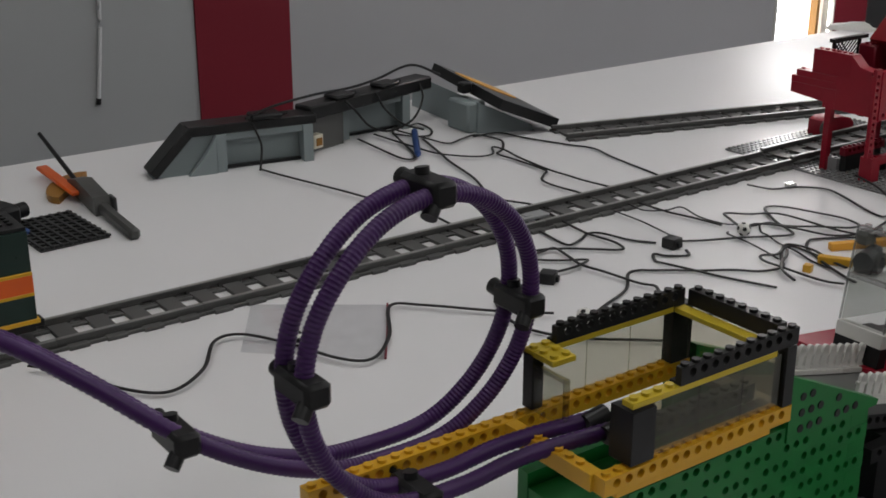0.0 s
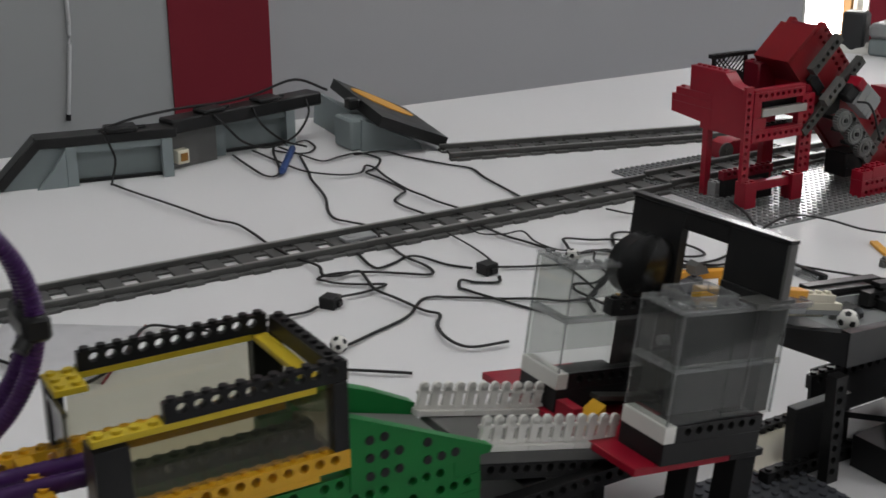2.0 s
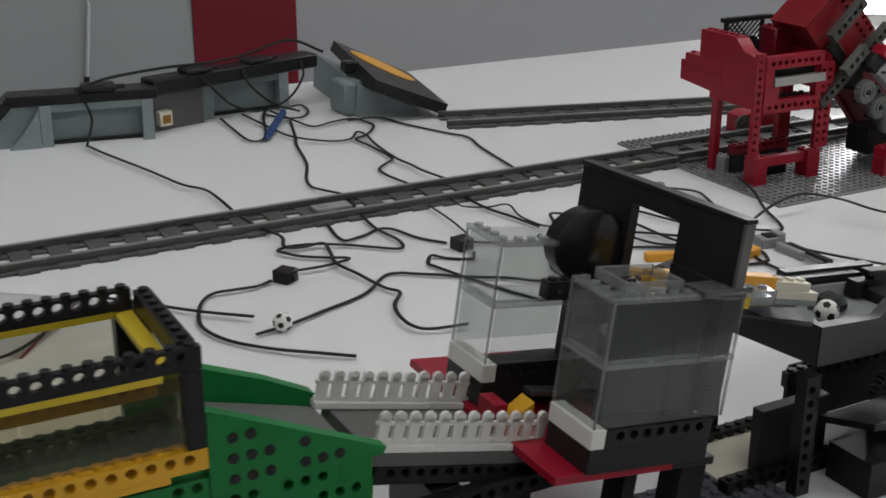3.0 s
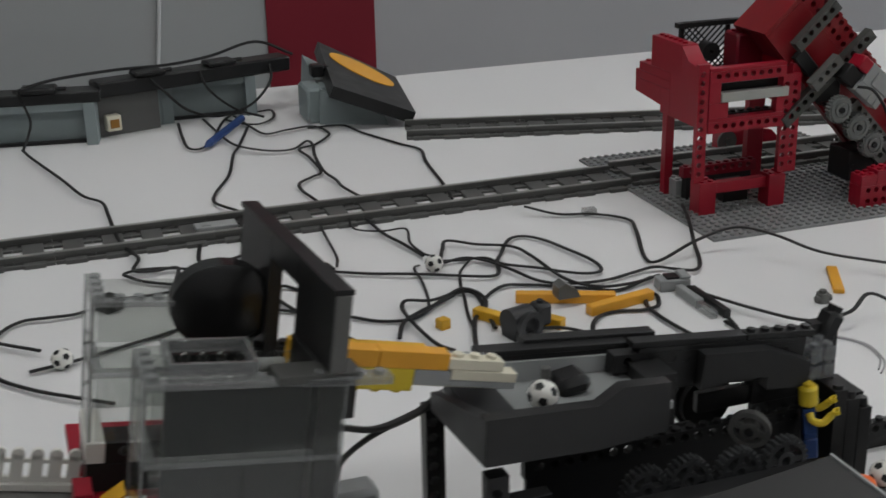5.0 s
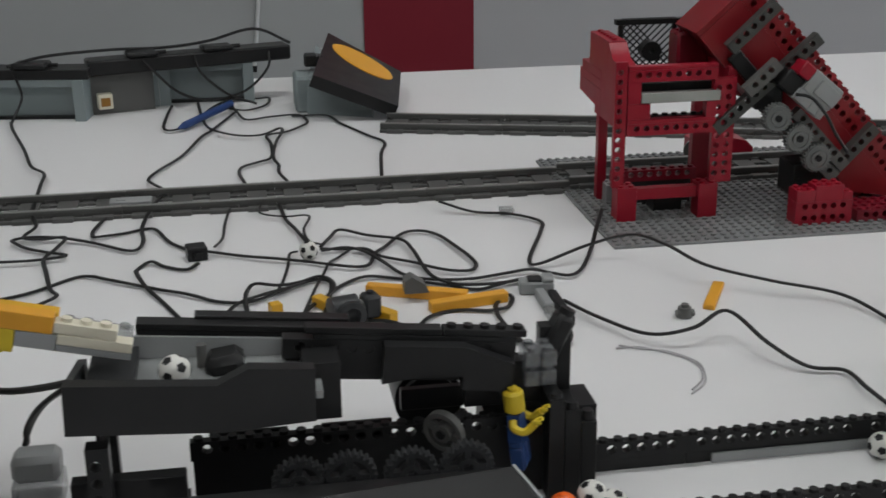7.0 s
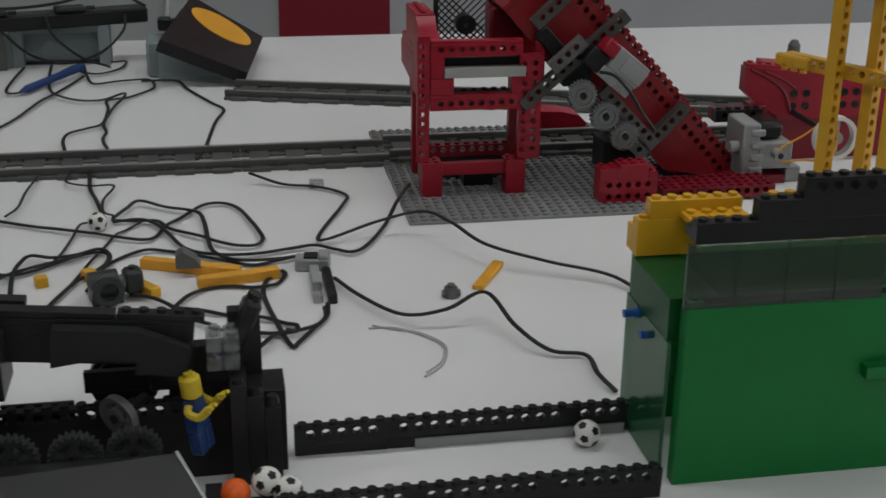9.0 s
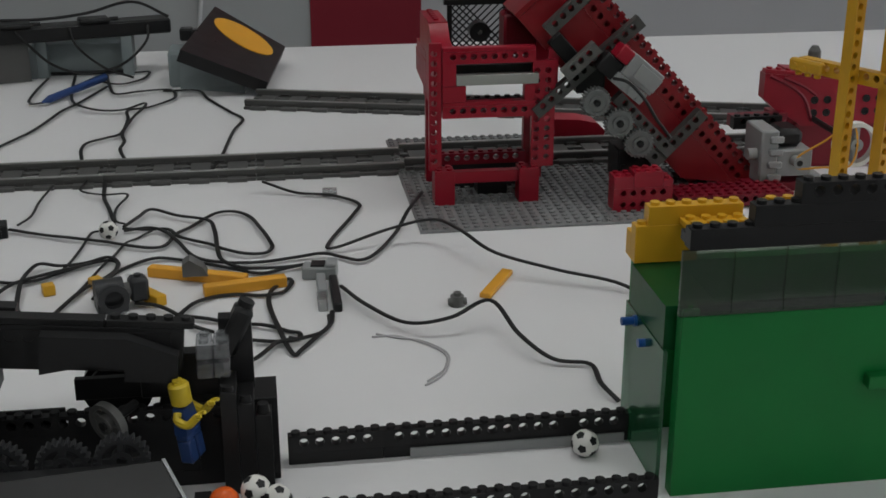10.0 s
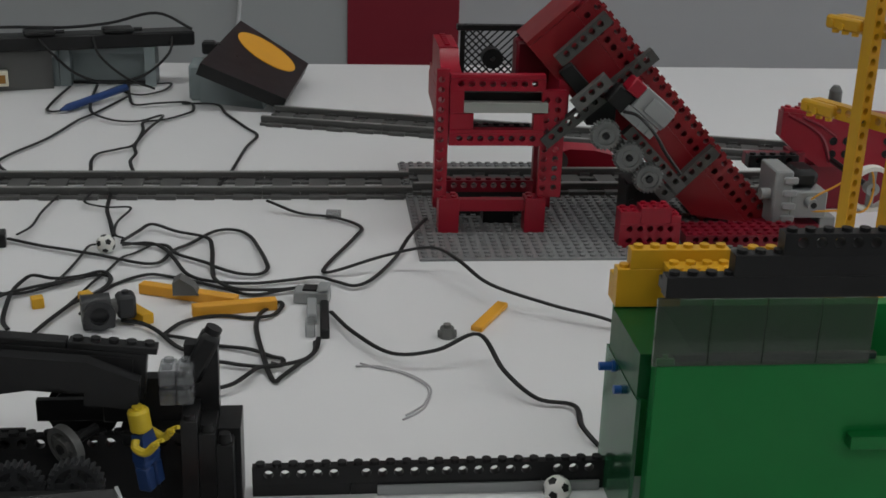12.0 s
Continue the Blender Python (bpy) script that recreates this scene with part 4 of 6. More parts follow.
# ---- clear tower ----
tower = thing("clear_brick_tower", "tilted toy brick tower of clear panes on black and white bricks", "brick tower", "", pose(-0.3605, -0.592, 0.0560, 0, 8, 0))
part("red_plate", Geo().box(-0.036, 0.034, 0.002, 0.150, 0.0, 0.0044).brick(-0.0385, 0.0560, 0.0045, 1, 2, 4, False), RED, tower)
part("black_plate", Geo().box(0.0342, 0.060, 0.002, 0.150, 0.0, 0.0044), BLACK, tower)
TD = 0.036
for y0, x0, w, n, zb, ph in ((0.0, -0.020, 0.078, 9, 0.0, 0.0295), (0.081, -0.0318, 0.070, 8, 0.001, 0.030)):
    part("black_base", Geo().box(x0, x0 + n * U, y0, y0 + TD, 0.0045, zb + 0.0172, 0.0003), BLACK, tower)
    part("white_course", Geo().box(x0 - 0.0004, x0 + U - 0.0002, y0, y0 + TD, zb + 0.0173, zb + 0.0269, 0.0003), WHITE, tower)
    part("black_course", Geo().tech(x0 + U, y0 - 0.0002, zb + 0.0173, n - 1, False), BLACK, tower)
    for lvl in range(2):
        z = zb + 0.0275 + lvl * (ph + 0.0025)
        part("side_pane", Geo().box(x0 + 0.0005, x0 + 0.002, y0 + 0.001, y0 + TD - 0.001, z, z + ph), CLEAR, tower)
        part("front_pane", Geo().box(x0 + 0.003, x0 + w / 2, y0 + 0.0005, y0 + 0.002, z, z + ph), CLEAR, tower)
        part("front_pane", Geo().box(x0 + w / 2 + 0.0005, x0 + w - 0.001, y0 + 0.0005, y0 + 0.002, z, z + ph), CLEAR, tower)
        part("rear_pane", Geo().box(x0 + 0.003, x0 + w - 0.003, y0 + TD - 0.002, y0 + TD - 0.0005, z, z + ph), CLEAR, tower)
        part("rail", Geo().box(x0, x0 + w, y0, y0 + 0.006, z + ph, z + ph + 0.0025).box(x0, x0 + 0.006, y0 + 0.006, y0 + TD, z + ph, z + ph + 0.0025), CLEAR_EDGE, tower)
    top = zb + 0.0275 + 2 * (ph + 0.0025)
    for x, y in ((x0, y0), (x0, y0 + TD - 0.0015), (x0 + w - 0.0015, y0)):
        part("edge_post", Geo().box(x, x + 0.0013, y, y + 0.0013, zb + 0.0275, top - 0.0026), CLEAR_EDGE, tower)
    part("top_studs", Geo().studs(1, 4, x0, y0 + 0.002, top).studs(n - 2, 1, x0 + U, y0, top), CLEAR_EDGE, tower)
part("clear_tray", Geo().box(-0.010, 0.024, 0.0065, 0.0085, 0.0916, 0.0970).box(-0.010, 0.024, 0.030, 0.032, 0.0916, 0.0970).box(-0.010, -0.008, 0.0087, 0.0298, 0.0916, 0.0970).box(0.022, 0.024, 0.0087, 0.0298, 0.0916, 0.0970), CLEAR_EDGE, tower, "clear open tray on the tower top")
part("right_post", Geo().box(0.0470, 0.0570, 0.0030, 0.0110, 0.0275, 0.0870), BLACK, tower)
part("top_arm", Geo().box(0.040, 0.076, 0.0, 0.008, 0.0885, 0.0918).studs(4, 1, 0.043, 0, 0.0918), CLEAR_EDGE, tower)
pm = pose(0.0500, 0.003, 0.0, 0, 0, 6.4)
g = Geo(pm).box(0, 0.004, 0, 0.040, 0.0935, 0.1250).box(-0.001, 0.003, 0.010, 0.040, -0.006, 0.0934).box(0, 0.006, 0.074, 0.115, -0.006, 0.1250)
g.box(0, 0.004, 0.040, 0.074, 0.1145, 0.1250).box(0, 0.004, 0.040, 0.074, -0.006, 0.066)
panel = part("tall_panel", g, BLACK, tower, "tall black wall panel with an open window")
part("panel_edge", Geo(pm).box(0.0041, 0.0065, 0, 0.009, 0.0935, 0.1250).box(0.0041, 0.0065, 0.009, 0.074, 0.1165, 0.1250).box(0.0, 0.0065, -0.0022, -0.0002, 0.0935, 0.1250), STONE, panel, "dark grey rear layer of the panel")
for k in range(4):
    part("edge_stud", Geo(pm).cyl((0.0065, 0.0035, 0.0975 + k * U), (0.0076, 0.0035, 0.0975 + k * U), 0.0024, n=10), STONE, panel)
part("panel_cap", Geo(pm).box(-0.001, 0.0070, -0.0025, 0.116, 0.1252, 0.1275), BLACK, panel)
part("inner_wall", Geo().box(-0.0100, 0.0465, 0.0130, 0.0160, 0.0275, 0.0860), DARK, tower)
part("panel_shelf", Geo(pm).box(-0.020, 0.0140, -0.002, 0.012, 0.0900, 0.0933), SLATE, tower)
part("panel_block", Geo(pm).box(0.0052, 0.0130, 0.001, 0.011, 0.0720, 0.0895), BLACK, tower)
part("drum", Geo(pose(0.0239, 0.087, 0.0902) @ Matrix.Diagonal((1.12, 1, 0.95, 1))).cyl((0, -0.005, 0), (0, 0.005, 0), 0.0205, n=22).cyl((0, -0.0075, 0), (0, -0.0051, 0), 0.0165, 0.0205, n=22), SHINY_BLACK, tower, "shiny black round plate")
part("drum_arm", Geo().tech(0.0, 0.080, 0.062, 7), BLACK, tower)
for y, z in ((0.065, 0.070), (0.052, 0.046), (0.075, 0.046), (0.060, 0.030)):
    part("peg", Geo().cyl((0.036, y, z), (0.050, y, z), 0.0032, n=12), GREY, tower, "light grey peg")
part("yellow_slope", Geo().prism([(-0.0300, 0.0046), (-0.0180, 0.0046), (-0.0180, 0.0190), (-0.0270, 0.0120)], 0.052, 0.064), YELLOW, tower)
part("inner_ramp", Geo(pose(-0.006, 0.056, 0.012, 0, 6, 0)).box(0, 0.054, 0.017, 0.042, 0, 0.003), STONE, tower)
part("leg", Geo().brick(0.012, 0.010, -0.066, 1, 2, 20, False), BLACK, tower)
part("leg", Geo().brick(0.044, 0.006, -0.062, 2, 2, 19, False), BLACK, tower)
part("leg", Geo().brick(0.020, 0.120, -0.066, 2, 2, 20, False), BLACK, tower)
part("clear_column", Geo().brick(0.056, 0.016, -0.040, 1, 2, 10), CLEAR_EDGE, tower)
part("foot_plate", Geo().brick(0.004, 0.004, -0.052, 8, 6, 1), STONE, tower)

chute = thing("yellow_chute", "yellow and white toy brick ball chute sloping from tower to hopper", "ball chute")
ym = pose(-0.3000, -0.5560, 0.1320, 0, 13.0, 0)
for k in (0, 4):
    part("yellow_brick", Geo(ym).box(k * U + 0.0001, (k + 4) * U - 0.0001, 0, 0.008, -0.0012, 0.0066, 0.0003), AMBER, chute)
    part("rear_brick", Geo(ym).box(k * U + 0.0001, (k + 4) * U - 0.0001, 0.024, 0.032, -0.0160, -0.0014, 0.0003), YELLOW, chute)
lower = part("yellow_brick", Geo(ym).box(0.0, 0.0490, 0.0002, 0.008, -0.0115, -0.0014, 0.0003), LEMON, chute, "lemon yellow lower brick")
for k in range(5):
    part("stud", Geo(ym).cyl((0.0050 + k * 0.0095, 0.004, -0.0115), (0.0050 + k * 0.0095, 0.004, -0.0130), 0.0024, n=10), LEMON, lower)
part("grey_brick", Geo(ym).box(0.0493, 0.0660, 0.0004, 0.008, -0.0085, -0.0014, 0.0003).box(0.0662, 0.0970, 0.0004, 0.0076, -0.0085, -0.0055, 0.0003), GREY, chute, "grey brick under the chute")
part("floor", Geo(ym).box(0.0, 0.092, 0.008, 0.024, -0.0120, -0.0090), CREAM, chute)
part("white_brick", Geo(ym).box(0.0662, 0.097, 0.0, 0.0078, -0.0053, -0.0008, 0.0003).box(0.0642, 0.0900, 0.0004, 0.0078, -0.0006, 0.0042, 0.0003).studs(3, 1, 0.0648, 0.0, 0.0042), CREAM, chute)
part("clear_end_brick", Geo(ym).brick(0.0645, 0.024, -0.0150, 4, 1, 3), CLEAR_EDGE, chute, "clear brick at the chute end")

# ---- purple hose loop ----
loop = thing("purple_hose_loop", "ball track of two ribbed purple hoses bent into a loop", "ball track")
def hose(dy):
    pts = [(-0.955, -0.372 + 0.4 * dy, 0.203), (-0.914, -0.402 + 0.4 * dy, 0.184), (-0.884, -0.424 + 0.45 * dy, 0.163), (-0.851, -0.446 + 0.5 * dy, 0.136), (-0.818, -0.456 + 0.7 * dy, 0.1160), (-0.785, -0.462 + 0.9 * dy, 0.1045), (-0.755, -0.4635 + dy, 0.1010)]
    for k in range(1, 16):
        a = 2 * math.pi * k / 16 - math.pi / 2
        pts.append((-0.7465 + 0.0745 * math.cos(a), -0.4645 - 0.068 * k / 16 + 0.018 * max(0, (k - 10) / 5) + dy, 0.1745 + 0.0742 * math.sin(a)))
    pts += [(-0.737, -0.5115 + 0.95 * dy, 0.1030), (-0.700, -0.5160 + 0.9 * dy, 0.1090), (-0.652, -0.532 + 0.85 * dy, 0.1165)]
    return Geo().sweep(pts, 0.0043, 14, 1.0, 26, 0.050)


part("hose", hose(0.0088), PURPLE, loop)
part("hose", hose(-0.0088), PURPLE, loop)
for (x, y, z, rz) in ((-0.742, -0.499, 0.2495, 90), (-0.8200, -0.514, 0.178, 90), (-0.673, -0.483, 0.173, 90), (-0.758, -0.5110, 0.1020, 90), (-0.851, -0.446, 0.134, 60)):
    part("hose_clip", Geo(pose(x, y, z)).box(-0.0068, 0.0068, -0.0150, 0.0150, -0.0064, 0.0064, 0.0022).cyl((0, 0.014, 0.000), (0, 0.022, 0.001), 0.0046, n=14).cyl((-0.004, -0.010, -0.004), (-0.009, -0.013, -0.009), 0.0040, n=14).cyl((0, 0.004, 0.003), (0, 0.005, 0.0095), 0.0036, n=12), BLACK, loop, "black hose clip")
part("end_sleeve", Geo().cyl((-0.662, -0.5245, 0.1148), (-0.648, -0.5245, 0.1172), 0.0052, n=14), BLACK, loop)
part("end_sleeve", Geo().cyl((-0.662, -0.5395, 0.1148), (-0.648, -0.5395, 0.1172), 0.0052, n=14), BLACK, loop)

# ---- black ball machine ----
mach = thing("black_ball_machine", "black toy brick machine with hopper, gears and lever arm", "brick machine")
def slanted(poly, depth):
    """A panel whose face runs back from its near end to its far end."""
    face = [(x, -0.586 + (x + 0.2325) * 0.273, z) for x, z in poly]
    n = len(face)
    return Geo().put(face + [(x, y + depth, z) for x, y, z in face], [tuple(range(n)), tuple(range(n, 2 * n))[::-1]] + [(i, n + i, n + (i + 1) % n, (i + 1) % n) for i in range(n)])


part("hopper_front", slanted([(-0.2328, 0.0842), (-0.1706, 0.0714), (-0.1305, 0.0677), (-0.1300, 0.0925), (-0.1585, 0.0985), (-0.1720, 0.0935), (-0.2320, 0.1060)], 0.007), BLACK, mach)
part("hopper_end", Geo().put([(-0.2330, -0.5850, 0.0842), (-0.2340, -0.5190, 0.0790), (-0.2340, -0.5190, 0.0885), (-0.2322, -0.5850, 0.1055), (-0.2290, -0.5785, 0.0842), (-0.2300, -0.5190, 0.0790), (-0.2300, -0.5190, 0.0885), (-0.2282, -0.5785, 0.1055)], [(0, 1, 2, 3), (4, 7, 6, 5), (0, 4, 5, 1), (3, 2, 6, 7), (0, 3, 7, 4), (1, 5, 6, 2)]), DARK, mach, "dark hopper end plate")
part("hopper_floor", Geo(pose(-0.2275, -0.5550, 0.0860, 0, 3, 0)).box(0, 0.101, 0, 0.042, -0.004, 0), GLOSSY_GREY, mach, "grey sloping hopper floor")
part("hopper_back", Geo().put([(-0.2100, -0.5150, 0.0700), (-0.1350, -0.5150, 0.0640), (-0.1350, -0.5150, 0.0890), (-0.2100, -0.5150, 0.0960), (-0.2100, -0.5130, 0.0700), (-0.1350, -0.5130, 0.0640), (-0.1350, -0.5130, 0.0890), (-0.2100, -0.5130, 0.0960)], [(0, 1, 2, 3), (7, 6, 5, 4), (0, 4, 5, 1), (1, 5, 6, 2), (2, 6, 7, 3), (3, 7, 4, 0)]), GREY, mach, "light grey hopper back panel")
part("hopper_side", Geo().box(-0.1348, -0.1180, -0.5420, -0.5130, 0.0600, 0.0880), BLACK, mach)
part("hopper_sill", Geo(pose(-0.2270, -0.5770, 0.0900, 0, 3, 0)).box(0, 0.020, 0, 0.060, -0.003, 0.003), DARK, mach, "dark plate inside the hopper")
part("hopper_cup", Geo(pose(-0.172, -0.5300, 0.0860, 0, -8, 0)).box(-0.0055, 0.0120, -0.008, 0.010, -0.0050, 0.0050, 0.0035), BLACK, mach)
part("flap_peg", Geo().cyl((-0.1790, -0.526, 0.0840), (-0.1790, -0.526, 0.0945), 0.0024, n=12), STONE, mach)
AM = pose(-0.208, -0.512, 0.1000, 0, 5.6, 0)
part("rear_wall", Geo(AM).brick(0, 0, -0.0113, 10, 1, 3, False), BLACK, mach)
part("rear_rim", Geo(AM).box(0.0, 0.080, -0.001, 0.0085, -0.0015, 0.0012), BLACK, mach)
part("rear_beam", Geo(AM).brick(0.026, 0.006, -0.0068, 9, 1, 3, False), BLACK, mach)
part("arm_beam", Geo(AM).tech(0.066, -0.012, -0.0100, 13, False), BLACK, mach)
part("arm_block", Geo(AM).brick(0.080, -0.0115, -0.0205, 12, 1, 7, False).box(0.082, 0.174, -0.0034, 0.008, -0.0205, -0.0090), BLACK, mach)
part("arm_plate", Geo(AM).brick(0.076, -0.0115, 0.0021, 8, 1, 1, False), BLACK, mach)
part("arm_stud_plate", Geo(AM).brick(0.1405, -0.0115, 0.0021, 5, 1, 1), BLACK, mach)
part("arm_cheek", Geo(AM).prism([(0.112, 0.0), (0.150, 0.0), (0.174, -0.008), (0.174, -0.022), (0.150, -0.0215), (0.150, -0.0150), (0.134, -0.0140), (0.112, -0.0190)], -0.0200, -0.0125), BLACK, mach)
part("axle_drum", Geo().cyl((-0.0700, -0.488, 0.0390), (-0.0700, -0.458, 0.0390), 0.0175, n=28).cyl((-0.0700, -0.492, 0.0390), (-0.0700, -0.488, 0.0390), 0.0145, n=28), BLACK, mach)
part("long_beam", Geo().tech(-0.188, -0.522, 0.0335, 22, True, 16, 0.0050), BLACK, mach)
part("long_beam_foot", Geo().box(-0.1870, -0.030, -0.5215, -0.5185, 0.0090, 0.0334).box(-0.1790, -0.1420, -0.5138, -0.5118, 0.0336, 0.0430).box(-0.1260, -0.0920, -0.5138, -0.5118, 0.0336, 0.0430), BLACK, mach)
for i, x in enumerate((-0.1391, -0.1164, -0.0883, -0.0624)):
    part("gear", Geo().gear((x, -0.556, 0.0350 + (0.001 if i % 2 else 0)), 0.0125, 24, 0, 0.006, 0.0025, 4), DARK, mach, "dark grey gear wheel")
cam_m = pose(-0.0710, -0.535, 0.0440, 8, 20, -38)
cam_wheel = part("cam_wheel", Geo(cam_m).ring((0, 0, 0), 0.0080, 0.0105, 0, 0.004, 28).box(-0.0095, 0.0095, 0.0005, 0.0035, -0.0022, 0.0022).ring((0.0, 0, 0.0), 0.002, 0.0048, -0.001, 0.005, 16), STONE, mach, "grey cam wheel")
part("cam_axle", Geo(cam_m).cyl((0, -0.002, 0), (0, 0.020, 0), 0.0024, n=8), BLACK, cam_wheel)
front_plate = part("front_plate", Geo().put([(-0.200, -0.600, 0.0490), (-0.0280, -0.600, 0.0260), (-0.0440, -0.565, 0.0400), (-0.205, -0.565, 0.0400), (-0.200, -0.600, 0.0450), (-0.0280, -0.600, 0.0220), (-0.0440, -0.565, 0.0360), (-0.205, -0.565, 0.0360)], [(0, 1, 2, 3), (7, 6, 5, 4), (0, 4, 5, 1), (1, 5, 6, 2), (2, 6, 7, 3), (3, 7, 4, 0)]), BLACK, mach)
part("front_edge", Geo().put([(-0.0270, -0.6005, 0.0268), (-0.0440, -0.5645, 0.0408), (-0.0425, -0.5640, 0.0408), (-0.0255, -0.6000, 0.0268), (-0.0270, -0.6005, 0.0238), (-0.0440, -0.5645, 0.0378), (-0.0425, -0.5640, 0.0378), (-0.0255, -0.6000, 0.0238)], [(0, 1, 2, 3), (7, 6, 5, 4), (0, 4, 5, 1), (1, 5, 6, 2), (2, 6, 7, 3), (3, 7, 4, 0)]), GREY, front_plate, "pale grey plate edge")
part("front_wall", Geo().brick(-0.196, -0.598, 0.0, 18, 4, 7, False), BLACK, mach)
for (x, y) in ((-0.2275, -0.576), (-0.2320, -0.5040)):
    part("leg", Geo(Matrix.Translation((x + 0.0096, y, 0)) @ Matrix.Rotation(radians(-90), 4, "Y")).tech(0, 0, 0, 9, False), BLACK, mach)
part("base_wall", Geo().box(-0.2380, -0.1885, -0.5560, -0.5480, 0.0076, 0.0455, 0.0004), BLACK, mach)
part("base_beam", Geo().tech(-0.262, -0.560, 0.0, 10).tech(-0.262, -0.512, 0.0, 9), BLACK, mach)
part("tray_base", Geo().box(-0.2580, -0.1920, -0.5515, -0.5045, 0.0022, 0.0050), CREAM, mach, "tan tray floor between studded beams")
part("right_block", Geo().brick(-0.0475, -0.5205, 0.0, 7, 3, 14, False), BLACK, mach)
part("rear_block", Geo().brick(-0.0560, -0.5125, 0.0450, 5, 1, 7, False).box(-0.0870, -0.0562, -0.5105, -0.5065, 0.0450, 0.0560), BLACK, mach)
for x, y, z in ((-0.0185, -0.532, 0.0530), (-0.0105, -0.532, 0.0480), (-0.0025, -0.532, 0.0430)):
    part("step_block", Geo().brick(x, y, 0.0, 1, 4, round(z / 0.0032), False).cyl((x + 0.004, y + 0.004, z - 0.001), (x + 0.004, y + 0.004, z + 0.0035), 0.0034, 0.0026, n=14), BLACK, mach)
part("tray_wall", Geo().brick(-0.032, -0.572, 0.0, 1, 3, 4, False).brick(-0.030, -0.573, 0.0, 5, 1, 3, True), BLACK, mach)
part("tray_floor", Geo().box(-0.030, 0.010, -0.566, -0.552, 0.0, 0.006), BLACK, mach)
part("arm_post", Geo().brick(-0.0180, -0.508, 0.0440, 2, 1, 12, False), BLACK, mach)
part("arm_knob", Geo(pose(-0.0112, -0.5120, 0.0765, 0, 26, 0)).box(-0.0035, 0.0060, 0, 0.012, -0.013, 0.013, 0.002).cyl((0.001, 0.006, 0.013), (0.001, 0.006, 0.016), 0.0040, n=14), BLACK, mach)
for i in range(2):
    for k in range(2):
        x, z = -0.0285 + i * U, 0.0580 + k * 0.0098
        part("clear_brick", Geo().box(x + 0.0001, x + 0.0077, -0.5225, -0.5075, z, z + 0.0078, 0.0006).studs(1, 2, x, -0.5230, z + 0.0078, 10), CLEAR_BRICK, mach, "small clear brick")

fig = Geo(pose(-0.0320, -0.533, 0.0225, 0, -7, 0) @ pose(0, 0, 0, 0, 0, 62))
fig.box(-0.0062, -0.0004, -0.0035, 0.0035, 0, 0.012, 0.0008).box(0.0004, 0.0062, -0.0035, 0.0035, 0, 0.012, 0.0008).box(-0.0063, 0.0063, -0.0032, 0.0032, 0.012, 0.0155, 0.0006)
fig.put([(-0.0064, -0.0033, 0.0155), (0.0064, -0.0033, 0.0155), (0.0064, 0.0033, 0.0155), (-0.0064, 0.0033, 0.0155), (-0.0042, -0.003, 0.0285), (0.0042, -0.003, 0.0285), (0.0042, 0.003, 0.0285), (-0.0042, 0.003, 0.0285)], [(3, 2, 1, 0), (4, 5, 6, 7), (0, 1, 5, 4), (1, 2, 6, 5), (2, 3, 7, 6), (3, 0, 4, 7)])
blue_faces = len(fig.f)
fig.cyl((0, 0, 0.0285), (0, 0, 0.0300), 0.0030, n=14).cyl((0, 0, 0.0300), (0, 0, 0.0390), 0.0050, n=18).cyl((0, 0, 0.0390), (0, 0, 0.0402), 0.0050, 0.0040, n=18).cyl((0, 0, 0.0402), (0, 0, 0.0418), 0.0024, n=12)
for s in (-1, 1):
    fig.sweep([(s * 0.0052, 0, 0.0268), (s * 0.0076, -0.001, 0.0240), (s * 0.0074, -0.006, 0.0222), (s * 0.0062, -0.0110, 0.0262)], 0.0020, 8)
    claw = [(s * 0.0062 + 0.0021 * math.sin(a), -0.0134 - 0.0021 * math.cos(a), 0.0278 + 0.0006 * math.cos(a)) for a in (0.9, 1.6, 2.3, 3.1, 3.9, 4.6, 5.3)]
    fig.sweep(claw, 0.0010, 6)
me = fig.mesh("toy_figure", BLUE)
me.materials.append(LEMON)
me.polygons.foreach_set("material_index", [0 if i < blue_faces else 1 for i in range(len(me.polygons))])
tagged(new("toy_figure", me), "small plastic toy figure, yellow with blue clothes, arms raised", "figurine")

# ---- balls ----
phi = (1 + 5 ** 0.5) / 2
PENTA = [Vector(p).normalized() for p in ((0, 1, phi), (0, -1, phi), (0, 1, -phi), (0, -1, -phi), (1, phi, 0), (-1, phi, 0), (1, -phi, 0), (-1, -phi, 0), (phi, 0, 1), (phi, 0, -1), (-phi, 0, 1), (-phi, 0, -1))]
def soccer_ball(m):
    b = thing("soccer_ball", "tiny white toy soccer ball with black patches", "ball", "tiny soccer balls", m)
    part("shell", Geo().ball((0, 0, 0), 0.0071, 20, 12), WHITE, b)
    for d in PENTA:
        a = d.orthogonal().normalized()
        c = d.cross(a)
        ring = [(math.cos(0.35) * d + math.sin(0.35) * (math.cos(2 * math.pi * k / 5) * a + math.sin(2 * math.pi * k / 5) * c)) for k in range(5)]
        part("patch", Geo().put([p * 0.00722 for p in ring] + [d * 0.00732] + [p * 0.0068 for p in ring], [(k, (k + 1) % 5, 5) for k in range(5)] + [(k, 6 + k, 6 + (k + 1) % 5, (k + 1) % 5) for k in range(5)]), BLACK, b)
    return b


